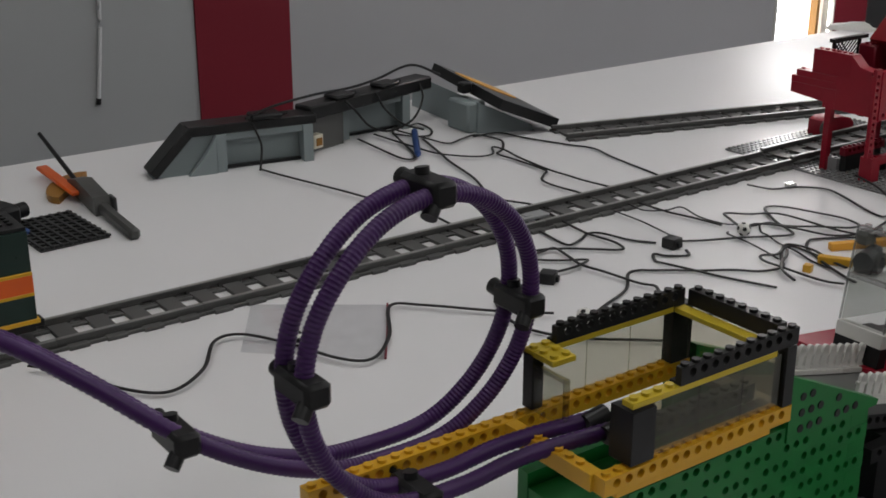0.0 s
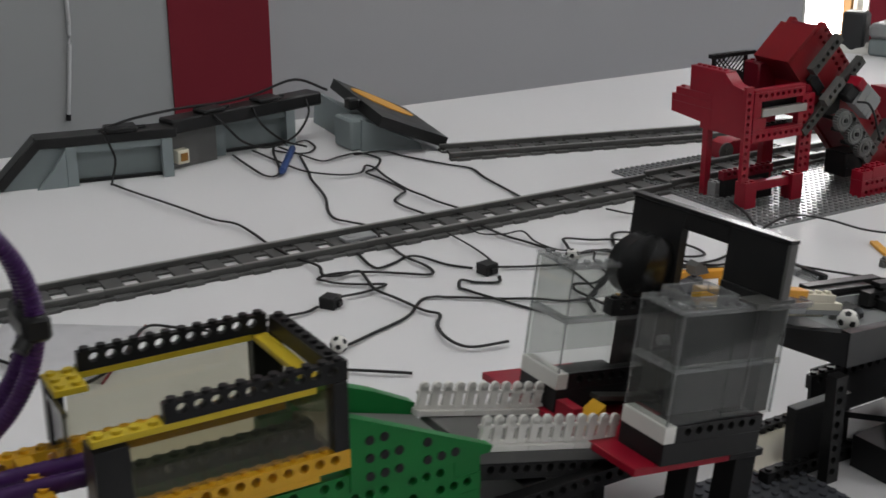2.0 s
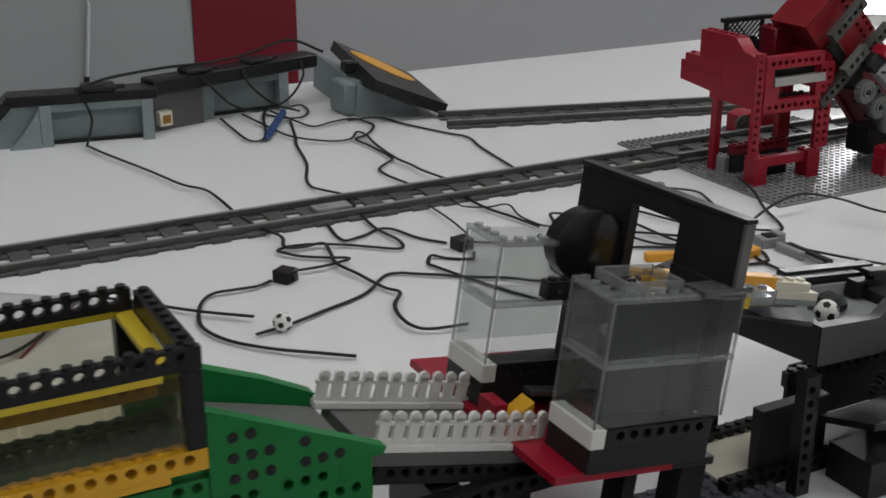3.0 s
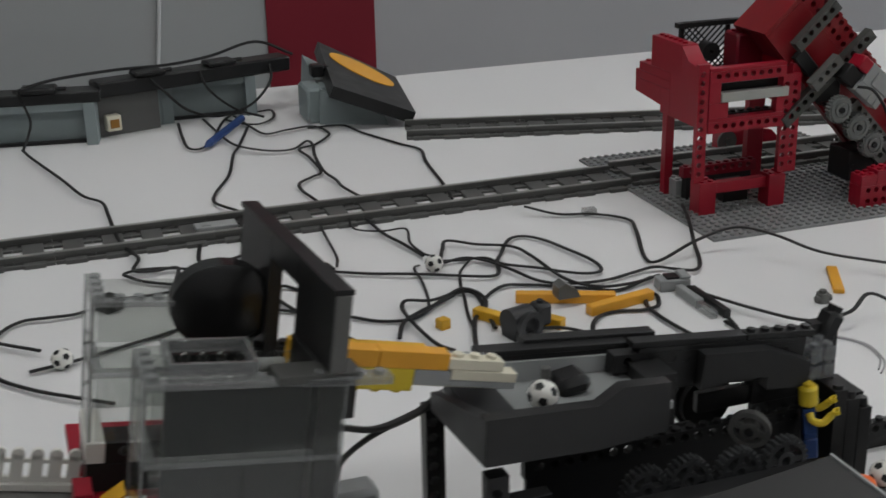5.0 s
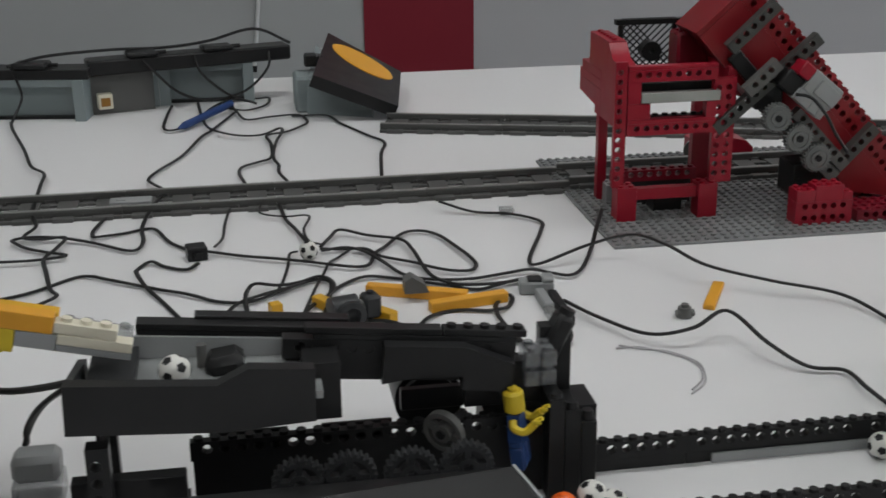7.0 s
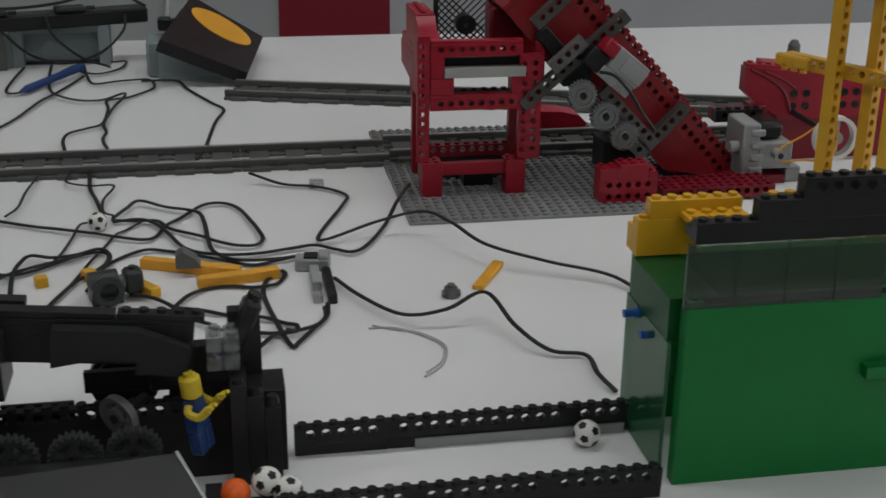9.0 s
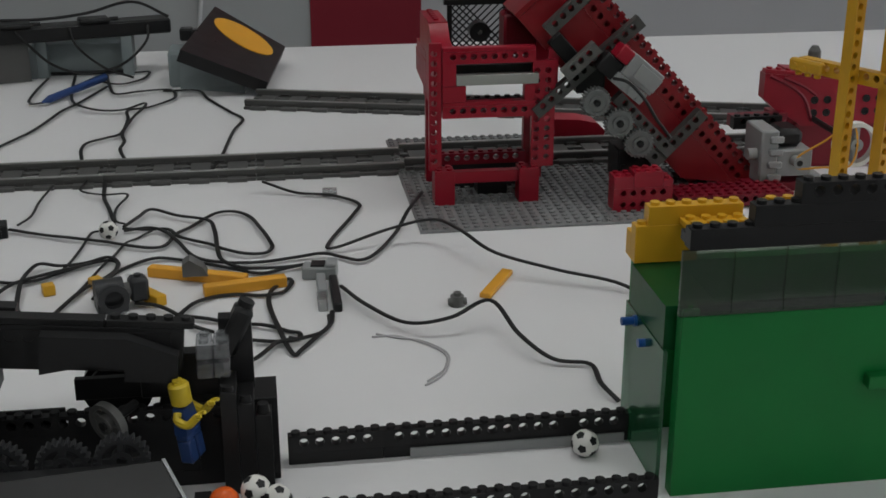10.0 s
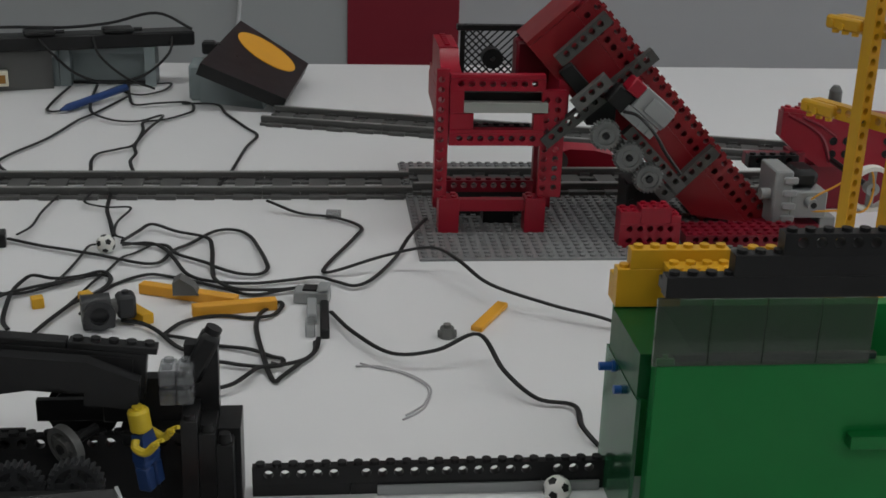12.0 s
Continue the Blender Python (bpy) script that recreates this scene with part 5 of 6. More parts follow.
b0 = soccer_ball(pose(0.1623, -0.5202, 0.0071, 20, 30, 10))
for k, (x, y, z) in enumerate(((-0.0035, -0.5565, 0.0165), (0.006, -0.5605, 0.0130), (-0.1900, -0.5480, 0.0925), (-0.6110, -0.1300, 0.0085), (-0.3910, -0.2310, 0.0071), (-0.1100, -0.1580, 0.0071), (0.318, -0.095, 0.0205))):
    copy_thing(b0, pose(x, y, z, 40 * k, 25 + 31 * k, 57 * k))
ob = thing("orange_ball", "tiny orange toy ball in the black tray", "ball")
part("shell", Geo().ball((-0.0180, -0.5600, 0.0135), 0.0071, 20, 12), ORANGE, ob)

# ---- cables ----
cable_count = [0]


def cable(pts, r=0.0017):
    c = thing("flat_cable", "black flat cable lying loose on the white table", "cable", "loose cables")
    k = cable_count[0]
    cable_count[0] += 1
    rnd = random.Random(k)
    path = []
    for i, (x, y, *up) in enumerate(pts):
        path.append((x, y, up[0]) if up else (x, y, (0.0060 if x > 0.110 and -0.190 < y < -0.05 else 0.0) + 0.0014 + 0.0011 * (k % 3) + 0.0018 * rnd.random()))
    part("sheath", Geo().sweep(path, r, 8, 0.60, 7), CABLE, c)
    return c


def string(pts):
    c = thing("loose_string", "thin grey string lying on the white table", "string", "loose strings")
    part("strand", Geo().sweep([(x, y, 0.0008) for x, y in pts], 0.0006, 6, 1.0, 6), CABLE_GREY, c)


cable([(0.0051, -0.0621, 0.0095), (0.0318, -0.0752, 0.003), (0.0595, -0.0861, 0.003), (0.0803, -0.1099, 0.003), (0.0744, -0.1366, 0.003), (0.0517, -0.1954, 0.002), (0.0564, -0.2106, 0.004), (0.0947, -0.2001, 0.012), (0.1277, -0.2025, 0.019), (0.1442, -0.2316, 0.02), (0.1626, -0.2656, 0.015), (0.2009, -0.2915, 0.01), (0.2417, -0.3161, 0.006), (0.2585, -0.3673, 0.002)])
cable([(0.0543, -0.2847, 0.004), (0.0679, -0.323, 0.006), (0.0902, -0.3576, 0.007), (0.1169, -0.3648, 0.012), (0.1438, -0.3521, 0.0165), (0.154, -0.3926, 0.011), (0.17, -0.4151, 0.004), (0.1903, -0.423, 0.003), (0.1886, -0.4535, 0.006), (0.1951, -0.4678, 0.0015)])
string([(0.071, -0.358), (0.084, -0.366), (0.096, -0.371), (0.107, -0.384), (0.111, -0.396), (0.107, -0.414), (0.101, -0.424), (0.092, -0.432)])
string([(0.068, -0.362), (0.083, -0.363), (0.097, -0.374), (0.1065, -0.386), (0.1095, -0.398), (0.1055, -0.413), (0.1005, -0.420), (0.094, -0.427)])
cable([(-0.800, -0.050), (-0.778, -0.080), (-0.757, -0.125), (-0.730, -0.152), (-0.694, -0.134), (-0.663, -0.091), (-0.638, -0.092), (-0.614, -0.133), (-0.599, -0.177), (-0.578, -0.193), (-0.543, -0.164), (-0.506, -0.110), (-0.482, -0.127), (-0.439, -0.174), (-0.404, -0.207)])
cable([(-0.269, -0.026), (-0.276, -0.062), (-0.276, -0.075), (-0.274, -0.081), (-0.267, -0.080), (-0.250, -0.072), (-0.235, -0.064), (-0.226, -0.074), (-0.215, -0.103), (-0.200, -0.125)])
cable([(-0.160, 0.330), (-0.183, 0.258), (-0.195, 0.225), (-0.212, 0.156), (-0.233, 0.106), (-0.240, 0.076), (-0.234, 0.055), (-0.224, 0.031), (-0.233, -0.016), (-0.238, -0.064), (-0.235, -0.100), (-0.238, -0.118), (-0.246, -0.120), (-0.263, -0.105), (-0.279, -0.092), (-0.303, -0.081), (-0.324, -0.076), (-0.336, -0.081), (-0.333, -0.089), (-0.324, -0.099), (-0.308, -0.112), (-0.291, -0.124), (-0.302, -0.130), (-0.319, -0.133), (-0.341, -0.132)])
cable([(-0.397, 0.325), (-0.389, 0.286), (-0.366, 0.200), (-0.351, 0.136), (-0.336, 0.109), (-0.334, 0.070), (-0.333, 0.032), (-0.330, -0.016), (-0.322, -0.052), (-0.328, -0.073), (-0.326, -0.083), (-0.313, -0.083), (-0.296, -0.083), (-0.300, -0.108), (-0.306, -0.133), (-0.301, -0.161), (-0.294, -0.196), (-0.288, -0.212), (-0.302, -0.232), (-0.310, -0.255), (-0.310, -0.275), (-0.300, -0.285), (-0.273, -0.292)])
cable([(-0.412, -0.234), (-0.381, -0.227), (-0.352, -0.215), (-0.311, -0.198), (-0.281, -0.170), (-0.268, -0.172), (-0.260, -0.177), (-0.244, -0.190), (-0.220, -0.206), (-0.198, -0.222), (-0.179, -0.237), (-0.161, -0.245), (-0.149, -0.241), (-0.136, -0.228), (-0.120, -0.215), (-0.105, -0.210), (-0.098, -0.217), (-0.102, -0.247), (-0.108, -0.281)])
cable([(-0.186, -0.134), (-0.159, -0.149), (-0.135, -0.162), (-0.111, -0.171), (-0.092, -0.184), (-0.076, -0.190), (-0.067, -0.184), (-0.060, -0.163), (-0.050, -0.146), (-0.033, -0.120), (-0.018, -0.115), (-0.006, -0.129), (0.002, -0.158), (0.008, -0.186), (0.010, -0.201), (0.004, -0.212), (-0.010, -0.212), (-0.025, -0.202), (-0.035, -0.189), (-0.057, -0.170), (-0.067, -0.154), (-0.083, -0.148), (-0.101, -0.147)])
cable([(-0.168, -0.031), (-0.172, -0.076), (-0.174, -0.107), (-0.180, -0.130)], 0.0012)
cable([(-0.192, -0.158), (-0.201, -0.169), (-0.217, -0.158), (-0.227, -0.149), (-0.236, -0.160), (-0.236, -0.171), (-0.228, -0.202), (-0.215, -0.231), (-0.199, -0.275)])
cable([(-0.126, -0.026), (-0.123, -0.065), (-0.116, -0.096), (-0.109, -0.128)])
cable([(-0.100, -0.144), (-0.091, -0.123), (-0.082, -0.108), (-0.062, -0.123), (-0.038, -0.138), (-0.032, -0.163), (-0.029, -0.202), (-0.025, -0.226), (-0.013, -0.242), (0.002, -0.247), (0.023, -0.243), (0.041, -0.238)])
cable([(-0.118, -0.145), (-0.124, -0.151), (-0.127, -0.179), (-0.132, -0.207), (-0.137, -0.225)], 0.0012)
cable([(-0.100, -0.149), (-0.081, -0.147), (-0.068, -0.159), (-0.058, -0.182), (-0.045, -0.212), (-0.025, -0.226), (0.002, -0.229), (0.028, -0.223), (0.046, -0.221), (0.060, -0.228), (0.072, -0.237), (0.085, -0.222), (0.103, -0.182), (0.116, -0.151), (0.132, -0.111)])
cable([(-0.175, -0.275), (-0.165, -0.253), (-0.149, -0.239), (-0.133, -0.231), (-0.116, -0.218)])
cable([(-0.123, -0.282), (-0.116, -0.249), (-0.109, -0.223), (-0.102, -0.196), (-0.096, -0.177), (-0.089, -0.163), (-0.079, -0.152)], 0.0012)
cable([(-0.151, 0.022), (-0.154, 0.048), (-0.158, 0.078), (-0.155, 0.101), (-0.139, 0.117), (-0.127, 0.130), (-0.125, 0.184), (-0.128, 0.217), (-0.109, 0.232), (-0.090, 0.254), (-0.083, 0.273), (-0.091, 0.307), (-0.122, 0.299), (-0.147, 0.294), (-0.157, 0.329), (-0.165, 0.382)])
cable([(-0.110, 0.021), (-0.116, 0.040), (-0.122, 0.069), (-0.121, 0.098), (-0.125, 0.126), (-0.120, 0.183), (-0.112, 0.225), (-0.114, 0.245), (-0.133, 0.221), (-0.156, 0.220), (-0.178, 0.239), (-0.189, 0.267), (-0.195, 0.312), (-0.200, 0.383)])
cable([(-0.098, 0.306), (-0.061, 0.299), (-0.048, 0.261), (-0.025, 0.205), (-0.012, 0.171), (-0.021, 0.125), (-0.031, 0.038), (-0.038, 0.003)])
cable([(-0.229, 0.376), (-0.233, 0.322), (-0.234, 0.271), (-0.223, 0.261), (-0.206, 0.289), (-0.181, 0.363), (-0.160, 0.398), (-0.134, 0.398), (-0.119, 0.398), (-0.124, 0.363), (-0.144, 0.340), (-0.163, 0.350), (-0.176, 0.376)])
cable([(-0.141, -0.022), (-0.143, -0.050), (-0.124, -0.064), (-0.104, -0.067), (-0.110, -0.098), (-0.108, -0.129), (-0.100, -0.140)], 0.0012)
cable([(0.044, -0.327), (0.043, -0.345), (0.034, -0.361), (0.024, -0.378), (0.020, -0.383), (0.016, -0.372), (0.012, -0.348), (0.008, -0.322), (0.006, -0.300), (0.008, -0.281), (0.015, -0.267), (0.020, -0.262), (0.022, -0.270), (0.017, -0.282), (0.010, -0.289), (0.000, -0.288), (-0.014, -0.284), (-0.029, -0.285), (-0.042, -0.298), (-0.051, -0.315)])
cable([(0.046, -0.327), (0.044, -0.342), (0.038, -0.354), (0.028, -0.364), (0.014, -0.365), (0.000, -0.362), (-0.013, -0.359), (-0.027, -0.354)])
cable([(-0.017, -0.400), (-0.004, -0.393), (0.005, -0.379), (0.010, -0.368), (0.021, -0.366)])
cable([(-0.051, -0.316), (-0.033, -0.324), (-0.017, -0.331), (0.003, -0.340), (0.017, -0.348), (0.024, -0.354), (0.023, -0.360), (0.017, -0.360)])
cable([(-0.080, -0.293), (-0.067, -0.300), (-0.055, -0.313), (-0.042, -0.333), (-0.029, -0.348)])
cable([(-0.148, -0.309), (-0.154, -0.295), (-0.157, -0.276), (-0.159, -0.247), (-0.157, -0.224), (-0.151, -0.216), (-0.136, -0.222), (-0.120, -0.215), (-0.106, -0.209), (-0.098, -0.219), (-0.098, -0.236), (-0.106, -0.256)])
cable([(-0.132, -0.309), (-0.126, -0.289), (-0.116, -0.263), (-0.104, -0.244), (-0.092, -0.223), (-0.074, -0.211), (-0.058, -0.213), (-0.038, -0.224), (-0.017, -0.240), (0.002, -0.248), (0.022, -0.243), (0.036, -0.235)])
cable([(-0.365, -0.140), (-0.378, -0.146), (-0.397, -0.147), (-0.413, -0.145), (-0.427, -0.158), (-0.440, -0.190), (-0.441, -0.213), (-0.431, -0.238), (-0.410, -0.264), (-0.386, -0.286), (-0.365, -0.300)])


def plug_box(x, y, rz):
    p = thing("plug_box", "small black square cable plug on the table", "plug", "cable plugs", pose(x, y, 0, 0, 0, rz))
    part("body", Geo().box(-0.0075, 0.0075, -0.0075, 0.0075, 0.0, 0.0105, 0.0008), BLACK, p)
    part("cable_collar", Geo().box(-0.003, 0.003, -0.0105, -0.0076, 0.002, 0.007), BLACK, p)


plug_box(-0.1935, -0.140, 10)
plug_box(-0.3530, -0.1400, 35)
bp = thing("flat_plug", "long flat black cable plug lying on the table", "plug", "cable plugs")
part("body", Geo().box(0.0470, 0.0530, -0.3200, -0.2700, 0.0, 0.0065, 0.0008).box(0.0482, 0.0518, -0.2700, -0.2660, 0.001, 0.005), BLACK, bp)
cp = thing("clear_connector", "small clear cable connector on the table", "plug", "cable plugs")
part("body", Geo(pose(0.0595, -0.0785, 0, 0, 0, -5)).box(-0.006, 0.006, -0.004, 0.004, 0.0, 0.006, 0.0006), CLEAR_EDGE, cp)
gp = thing("grey_plug", "light grey cable plug with dark top", "plug", "cable plugs", pose(0.0420, -0.2560, 0, 0, 0, -8))
part("body", Geo().box(-0.012, 0.012, -0.007, 0.007, 0.0, 0.009, 0.001).box(0.004, 0.012, -0.007, 0.007, 0.009, 0.012, 0.001), GREY, gp)
part("dark_top", Geo().box(-0.006, 0.0035, -0.005, 0.005, 0.009, 0.0105), BLACK, gp)
gp = thing("grey_plug", "slim clear grey cable connector lying beside a black plug", "plug", "cable plugs")
part("body", Geo().box(0.0385, 0.0450, -0.2960, -0.2660, 0.0, 0.0070, 0.0008), GREY, gp)
part("clear_tip", Geo().box(0.0375, 0.0440, -0.3180, -0.2962, 0.0, 0.0060, 0.0008), CLEAR_EDGE, gp)

# ---- loose pieces ----
def loose_beam(x, y, rz, n, mat, label):
    b = thing("loose_beam", label, "brick", "loose bricks", pose(x, y, 0.0, 0, 0, rz))
    part("beam", Geo().box(0, n * U, -0.004, 0.004, 0, 0.0036 if n == 6 and rz == 61 else 0.0074, 0.0006), mat, b)


loose_beam(0.1480, -0.3110, 61, 6, AMBER, "orange yellow flat toy brick lying on the table")
loose_beam(-0.0747, -0.2364, -22.6, 9, AMBER, "long orange yellow toy beam lying under a cable")
loose_beam(-0.0367, -0.2790, 11.4, 7, AMBER, "orange yellow toy beam lying against another beam")
loose_beam(-0.0777, -0.2745, -52, 3, YELLOW, "short yellow toy brick among loose pieces")
loose_beam(-0.1430, -0.2630, 20, 1, YELLOW, "yellow single toy brick on the table")
loose_beam(-0.1113, -0.2509, -57, 4, YELLOW, "yellow toy brick beside a grey motor")
gb = thing("grey_slope_piece", "small dark grey toy slope piece on a yellow beam", "brick", "loose bricks", pose(-0.0430, -0.2540, 0.0064))
part("wedge", Geo().prism([(-0.008, 0), (0.009, 0), (0.006, 0.006), (-0.003, 0.012), (-0.008, 0.009)], -0.006, 0.006), STONE, gb)
gb = thing("grey_knob_piece", "small grey round toy piece on the table", "brick", "loose bricks", pose(0.1280, -0.3190, 0))
part("knob", Geo().cyl((0, 0, 0), (0, 0, 0.007), 0.0052, 0.0045, n=14).cyl((0, 0, 0.007), (0, 0, 0.0092), 0.0026, n=10).cyl((-0.006, -0.001, 0.003), (0.006, -0.001, 0.003), 0.0026, n=10), STONE, gb)
gm = thing("grey_motor", "dark grey toy motor lying among black cables", "motor", "", pose(-0.0950, -0.2930, 0, 0, 0, 15))
motor_body = part("body", Geo().cyl((-0.010, 0, 0.0115), (0.008, 0, 0.0115), 0.0098, n=20).ring((0, 0, 0.0115), 0.0060, 0.0100, -0.014, -0.0099, 20).box(-0.010, 0.010, -0.008, 0.008, 0.0, 0.006, 0.001), DARK, gm)
part("head", Geo().box(0.012, 0.024, -0.006, 0.007, 0.004, 0.020, 0.002).studs(1, 1, 0.014, -0.003, 0.020), DARK, gm)
part("neck", Geo().cyl((0.008, 0, 0.012), (0.0125, 0, 0.012), 0.005, n=14), STONE, motor_body)
cm2 = thing("grey_cone_motor", "light grey toy motor with clear base and black cables", "motor", "", pose(-0.2640, -0.4830, 0))
part("body", Geo().box(-0.0115, 0.0115, -0.009, 0.009, 0.012, 0.026, 0.003), GREY, cm2)
part("clear_base", Geo().box(-0.012, 0.012, -0.010, 0.010, 0.0, 0.012, 0.0008), CLEAR_EDGE, cm2)
part("lead", Geo().sweep([(-0.006, 0.010, 0.025), (-0.003, 0.008, 0.036), (0.008, -0.006, 0.054), (0.027, -0.022, 0.0716), (0.036, -0.020, 0.0740)], 0.0026, 8, 0.6), CABLE, cm2)
part("lead", Geo().sweep([(-0.040, -0.074, 0.1030), (-0.023, -0.066, 0.0956), (0.001, -0.046, 0.0800), (0.027, -0.0245, 0.0730), (0.036, -0.022, 0.0765)], 0.0026, 8, 0.6), CABLE, cm2)

bag = thing("plastic_bag", "clear flat plastic bag lying on the white table", "bag")
n = 14
vs, fs = [], []
c00, c10, c11, c01 = Vector((-0.598, -0.030, 0)), Vector((-0.502, -0.100, 0)), Vector((-0.566, -0.193, 0)), Vector((-0.652, -0.114, 0))
for i in range(n + 1):
    for j in range(n + 1):
        u, v = i / n, j / n
        p = (c00 * (1 - u) + c10 * u) * (1 - v) + (c01 * (1 - u) + c11 * u) * v
        edge = min(u, v, 1 - u, 1 - v)
        p.z = 0.0006 + min(1, edge * 5) * (0.0026 + 0.0018 * noise.noise(Vector((p.x * 60, p.y * 60, 2.0))))
        vs.append(p)
for i in range(n):
    for j in range(n):
        a = i * (n + 1) + j
        fs.append((a, a + 1, a + n + 2, a + n + 1))
part("film", Geo().put(vs, fs), BAG, bag)
part("seal", Geo().sweep([c10 + Vector((0, 0, 0.0015)), (c10 + c11) / 2 + Vector((0.001, 0, 0.0025)), c11 + Vector((0, 0, 0.0015))], 0.0010, 6), DEEP_RED, bag, "thin red seal strip")

# ---- grey bridge with black decks ----
bridge = thing("grey_toy_bridge", "pale grey toy bridge with sloped ends and black top", "toy bridge")
BM = Matrix.Translation((-0.465, 0.372, 0)) @ Matrix.Rotation(radians(-9.5), 4, "Z")
def module(x0, x1, buttress):
    g = Geo(BM)
    g.box(x0, x1, 0.004, 0.022, 0.0, 0.0455)
    part("body", g, FOAM_GREY, bridge)
    w = 0.012
    part("frame", Geo(BM).box(x0, x0 + w, -0.014, 0.0035, 0.0, 0.0455).box(x1 - w, x1, -0.014, 0.0035, 0.0, 0.0455).box(x0 + w, x1 - w, -0.010, 0.0035, 0.0375, 0.0455), FOAM_GREY, bridge)
    # Black strip put along the bay's foot for the shade there.
    part("foot_shadow_strip", Geo(BM).box(x0 + w, x1 - w, -0.002, 0.0036, 0.0, 0.0035), BLACK, bridge)
    if buttress:
        part("buttress", Geo(BM).prism([(x0 - 0.0005, 0.0), (x0 - 0.0005, 0.0440), (x0 - 0.006, 0.0340), (x0 - 0.016, 0.0200), (x0 - 0.034, 0.0)], -0.0155, -0.0080), FOAM_GREY, bridge)


module(0.030, 0.150, True)
part("end_slope", Geo(BM).prism([(-0.045, 0.0), (0.030, 0.0), (0.030, 0.0455), (0.000, 0.0455)], -0.006, 0.022), FOAM_GREY, bridge)
deck = part("deck", Geo(BM).box(-0.002, 0.156, -0.012, 0.022, 0.0458, 0.0570, 0.001), BLACK, bridge)
part("deck_slope", Geo(BM @ Matrix.Translation((-0.002, 0, 0.057)) @ Matrix.Rotation(radians(-46), 4, "Y")).box(-0.068, 0, -0.012, 0.022, -0.011, 0, 0.001), BLACK, bridge)
part("deck_plug", Geo(BM).box(0.075, 0.112, -0.016, 0.010, 0.0575, 0.0640, 0.002).cyl((0.112, -0.004, 0.0605), (0.122, -0.004, 0.0605), 0.0022, n=8), BLACK, deck)
BM = Matrix.Translation((-0.318, 0.358, 0)) @ Matrix.Rotation(radians(15), 4, "Z")
deck = part("deck", Geo(BM).box(0.002, 0.232, -0.012, 0.018, 0.0458, 0.0625, 0.002), BLACK, bridge)
for x in (0.045, 0.130):
    part("deck_plug", Geo(BM).box(x, x + 0.034, -0.014, 0.010, 0.0628, 0.0680, 0.002).cyl((x + 0.034, -0.004, 0.0655), (x + 0.044, -0.004, 0.0655), 0.0022, n=8), BLACK, deck)
part("dark_core", Geo(BM).box(0.002, 0.074, 0.004, 0.012, 0.0, 0.0464), STONE, bridge)
box = part("small_box", Geo(BM).box(0.0095, 0.0255, -0.008, 0.0038, 0.0075, 0.0245, 0.001), CREAM, bridge)
part("small_box_face", Geo(BM).box(0.0125, 0.0225, -0.0092, -0.0082, 0.0110, 0.0205), BROWN, box)
part("deck_wire", Geo(BM).sweep([(-0.080, 0.015, 0.060), (-0.040, 0.008, 0.069), (0.030, 0.010, 0.070), (0.090, 0.008, 0.068), (0.140, 0.004, 0.072), (0.190, -0.010, 0.084), (0.226, -0.030, 0.068)], 0.0017, 8), CABLE, bridge)
part("deck_wire", Geo(BM).sweep([(0.060, -0.013, 0.060), (0.072, -0.020, 0.046), (0.096, -0.022, 0.022), (0.130, -0.026, 0.010), (0.170, -0.030, 0.018), (0.200, -0.022, 0.040), (0.206, -0.010, 0.058)], 0.0015, 8), CABLE, bridge)
part("deck_wire", Geo(BM).sweep([(0.118, -0.013, 0.060), (0.124, -0.022, 0.040), (0.150, -0.030, 0.016), (0.180, -0.040, 0.004)], 0.0014, 8), CABLE, bridge)
part("hanging_wire", Geo().sweep([(-0.397, 0.325, 0.003), (-0.386, 0.340, 0.025), (-0.387, 0.345, 0.038), (-0.393, 0.348, 0.054), (-0.396, 0.352, 0.061)], 0.0014, 8), CABLE, bridge)
BM = Matrix.Translation((-0.4706, 0.408, 0))
module(0.228, 0.335, True)

block = thing("black_wedge_block", "black slab with a yellow oval leaning on a pale grey ramp", "ramp")
L, B, R, T = Vector((-0.0745, 0.274, 0.0530)), Vector((0.0155, 0.268, 0.0160)), Vector((0.0385, 0.415, 0.0240)), Vector((-0.0420, 0.470, 0.0640))
nrm = (B - L).cross(T - L).normalized()
nrm = nrm if nrm.z > 0 else -nrm
d = nrm * -0.0135
part("slab", Geo().put([L, B, R, T, L + d, B + d, R + d, T + d], [(0, 1, 2, 3), (7, 6, 5, 4), (0, 4, 5, 1), (1, 5, 6, 2), (2, 6, 7, 3), (3, 7, 4, 0)]), BLACK, block)
e = (T + R) / 2 * 0.72 + (L + B) / 2 * 0.28 + nrm * 0.0009
a1, a2 = (R - T) * 0.40, ((L + B) / 2 - (T + R) / 2) * 0.20
part("yellow_oval", Geo().put([e + a1 * math.cos(2 * math.pi * k / 28) + a2 * math.sin(2 * math.pi * k / 28) + h * nrm for h in (0, -0.003) for k in range(28)], [tuple(range(28)), tuple(range(28, 56))[::-1]] + [(k, 28 + k, 28 + (k + 1) % 28, (k + 1) % 28) for k in range(28)]), AMBER, block, "flat yellow oval inlay")
part("ramp_body", Geo().put([(-0.080, 0.320, 0), (-0.010, 0.288, 0), (0.012, 0.440, 0), (-0.060, 0.500, 0), (-0.078, 0.320, 0.040), (-0.012, 0.292, 0.008), (0.010, 0.440, 0.008), (-0.056, 0.500, 0.044)], [(3, 2, 1, 0), (4, 5, 6, 7), (0, 1, 5, 4), (1, 2, 6, 5), (2, 3, 7, 6), (3, 0, 4, 7)]), FOAM_GREY, block)
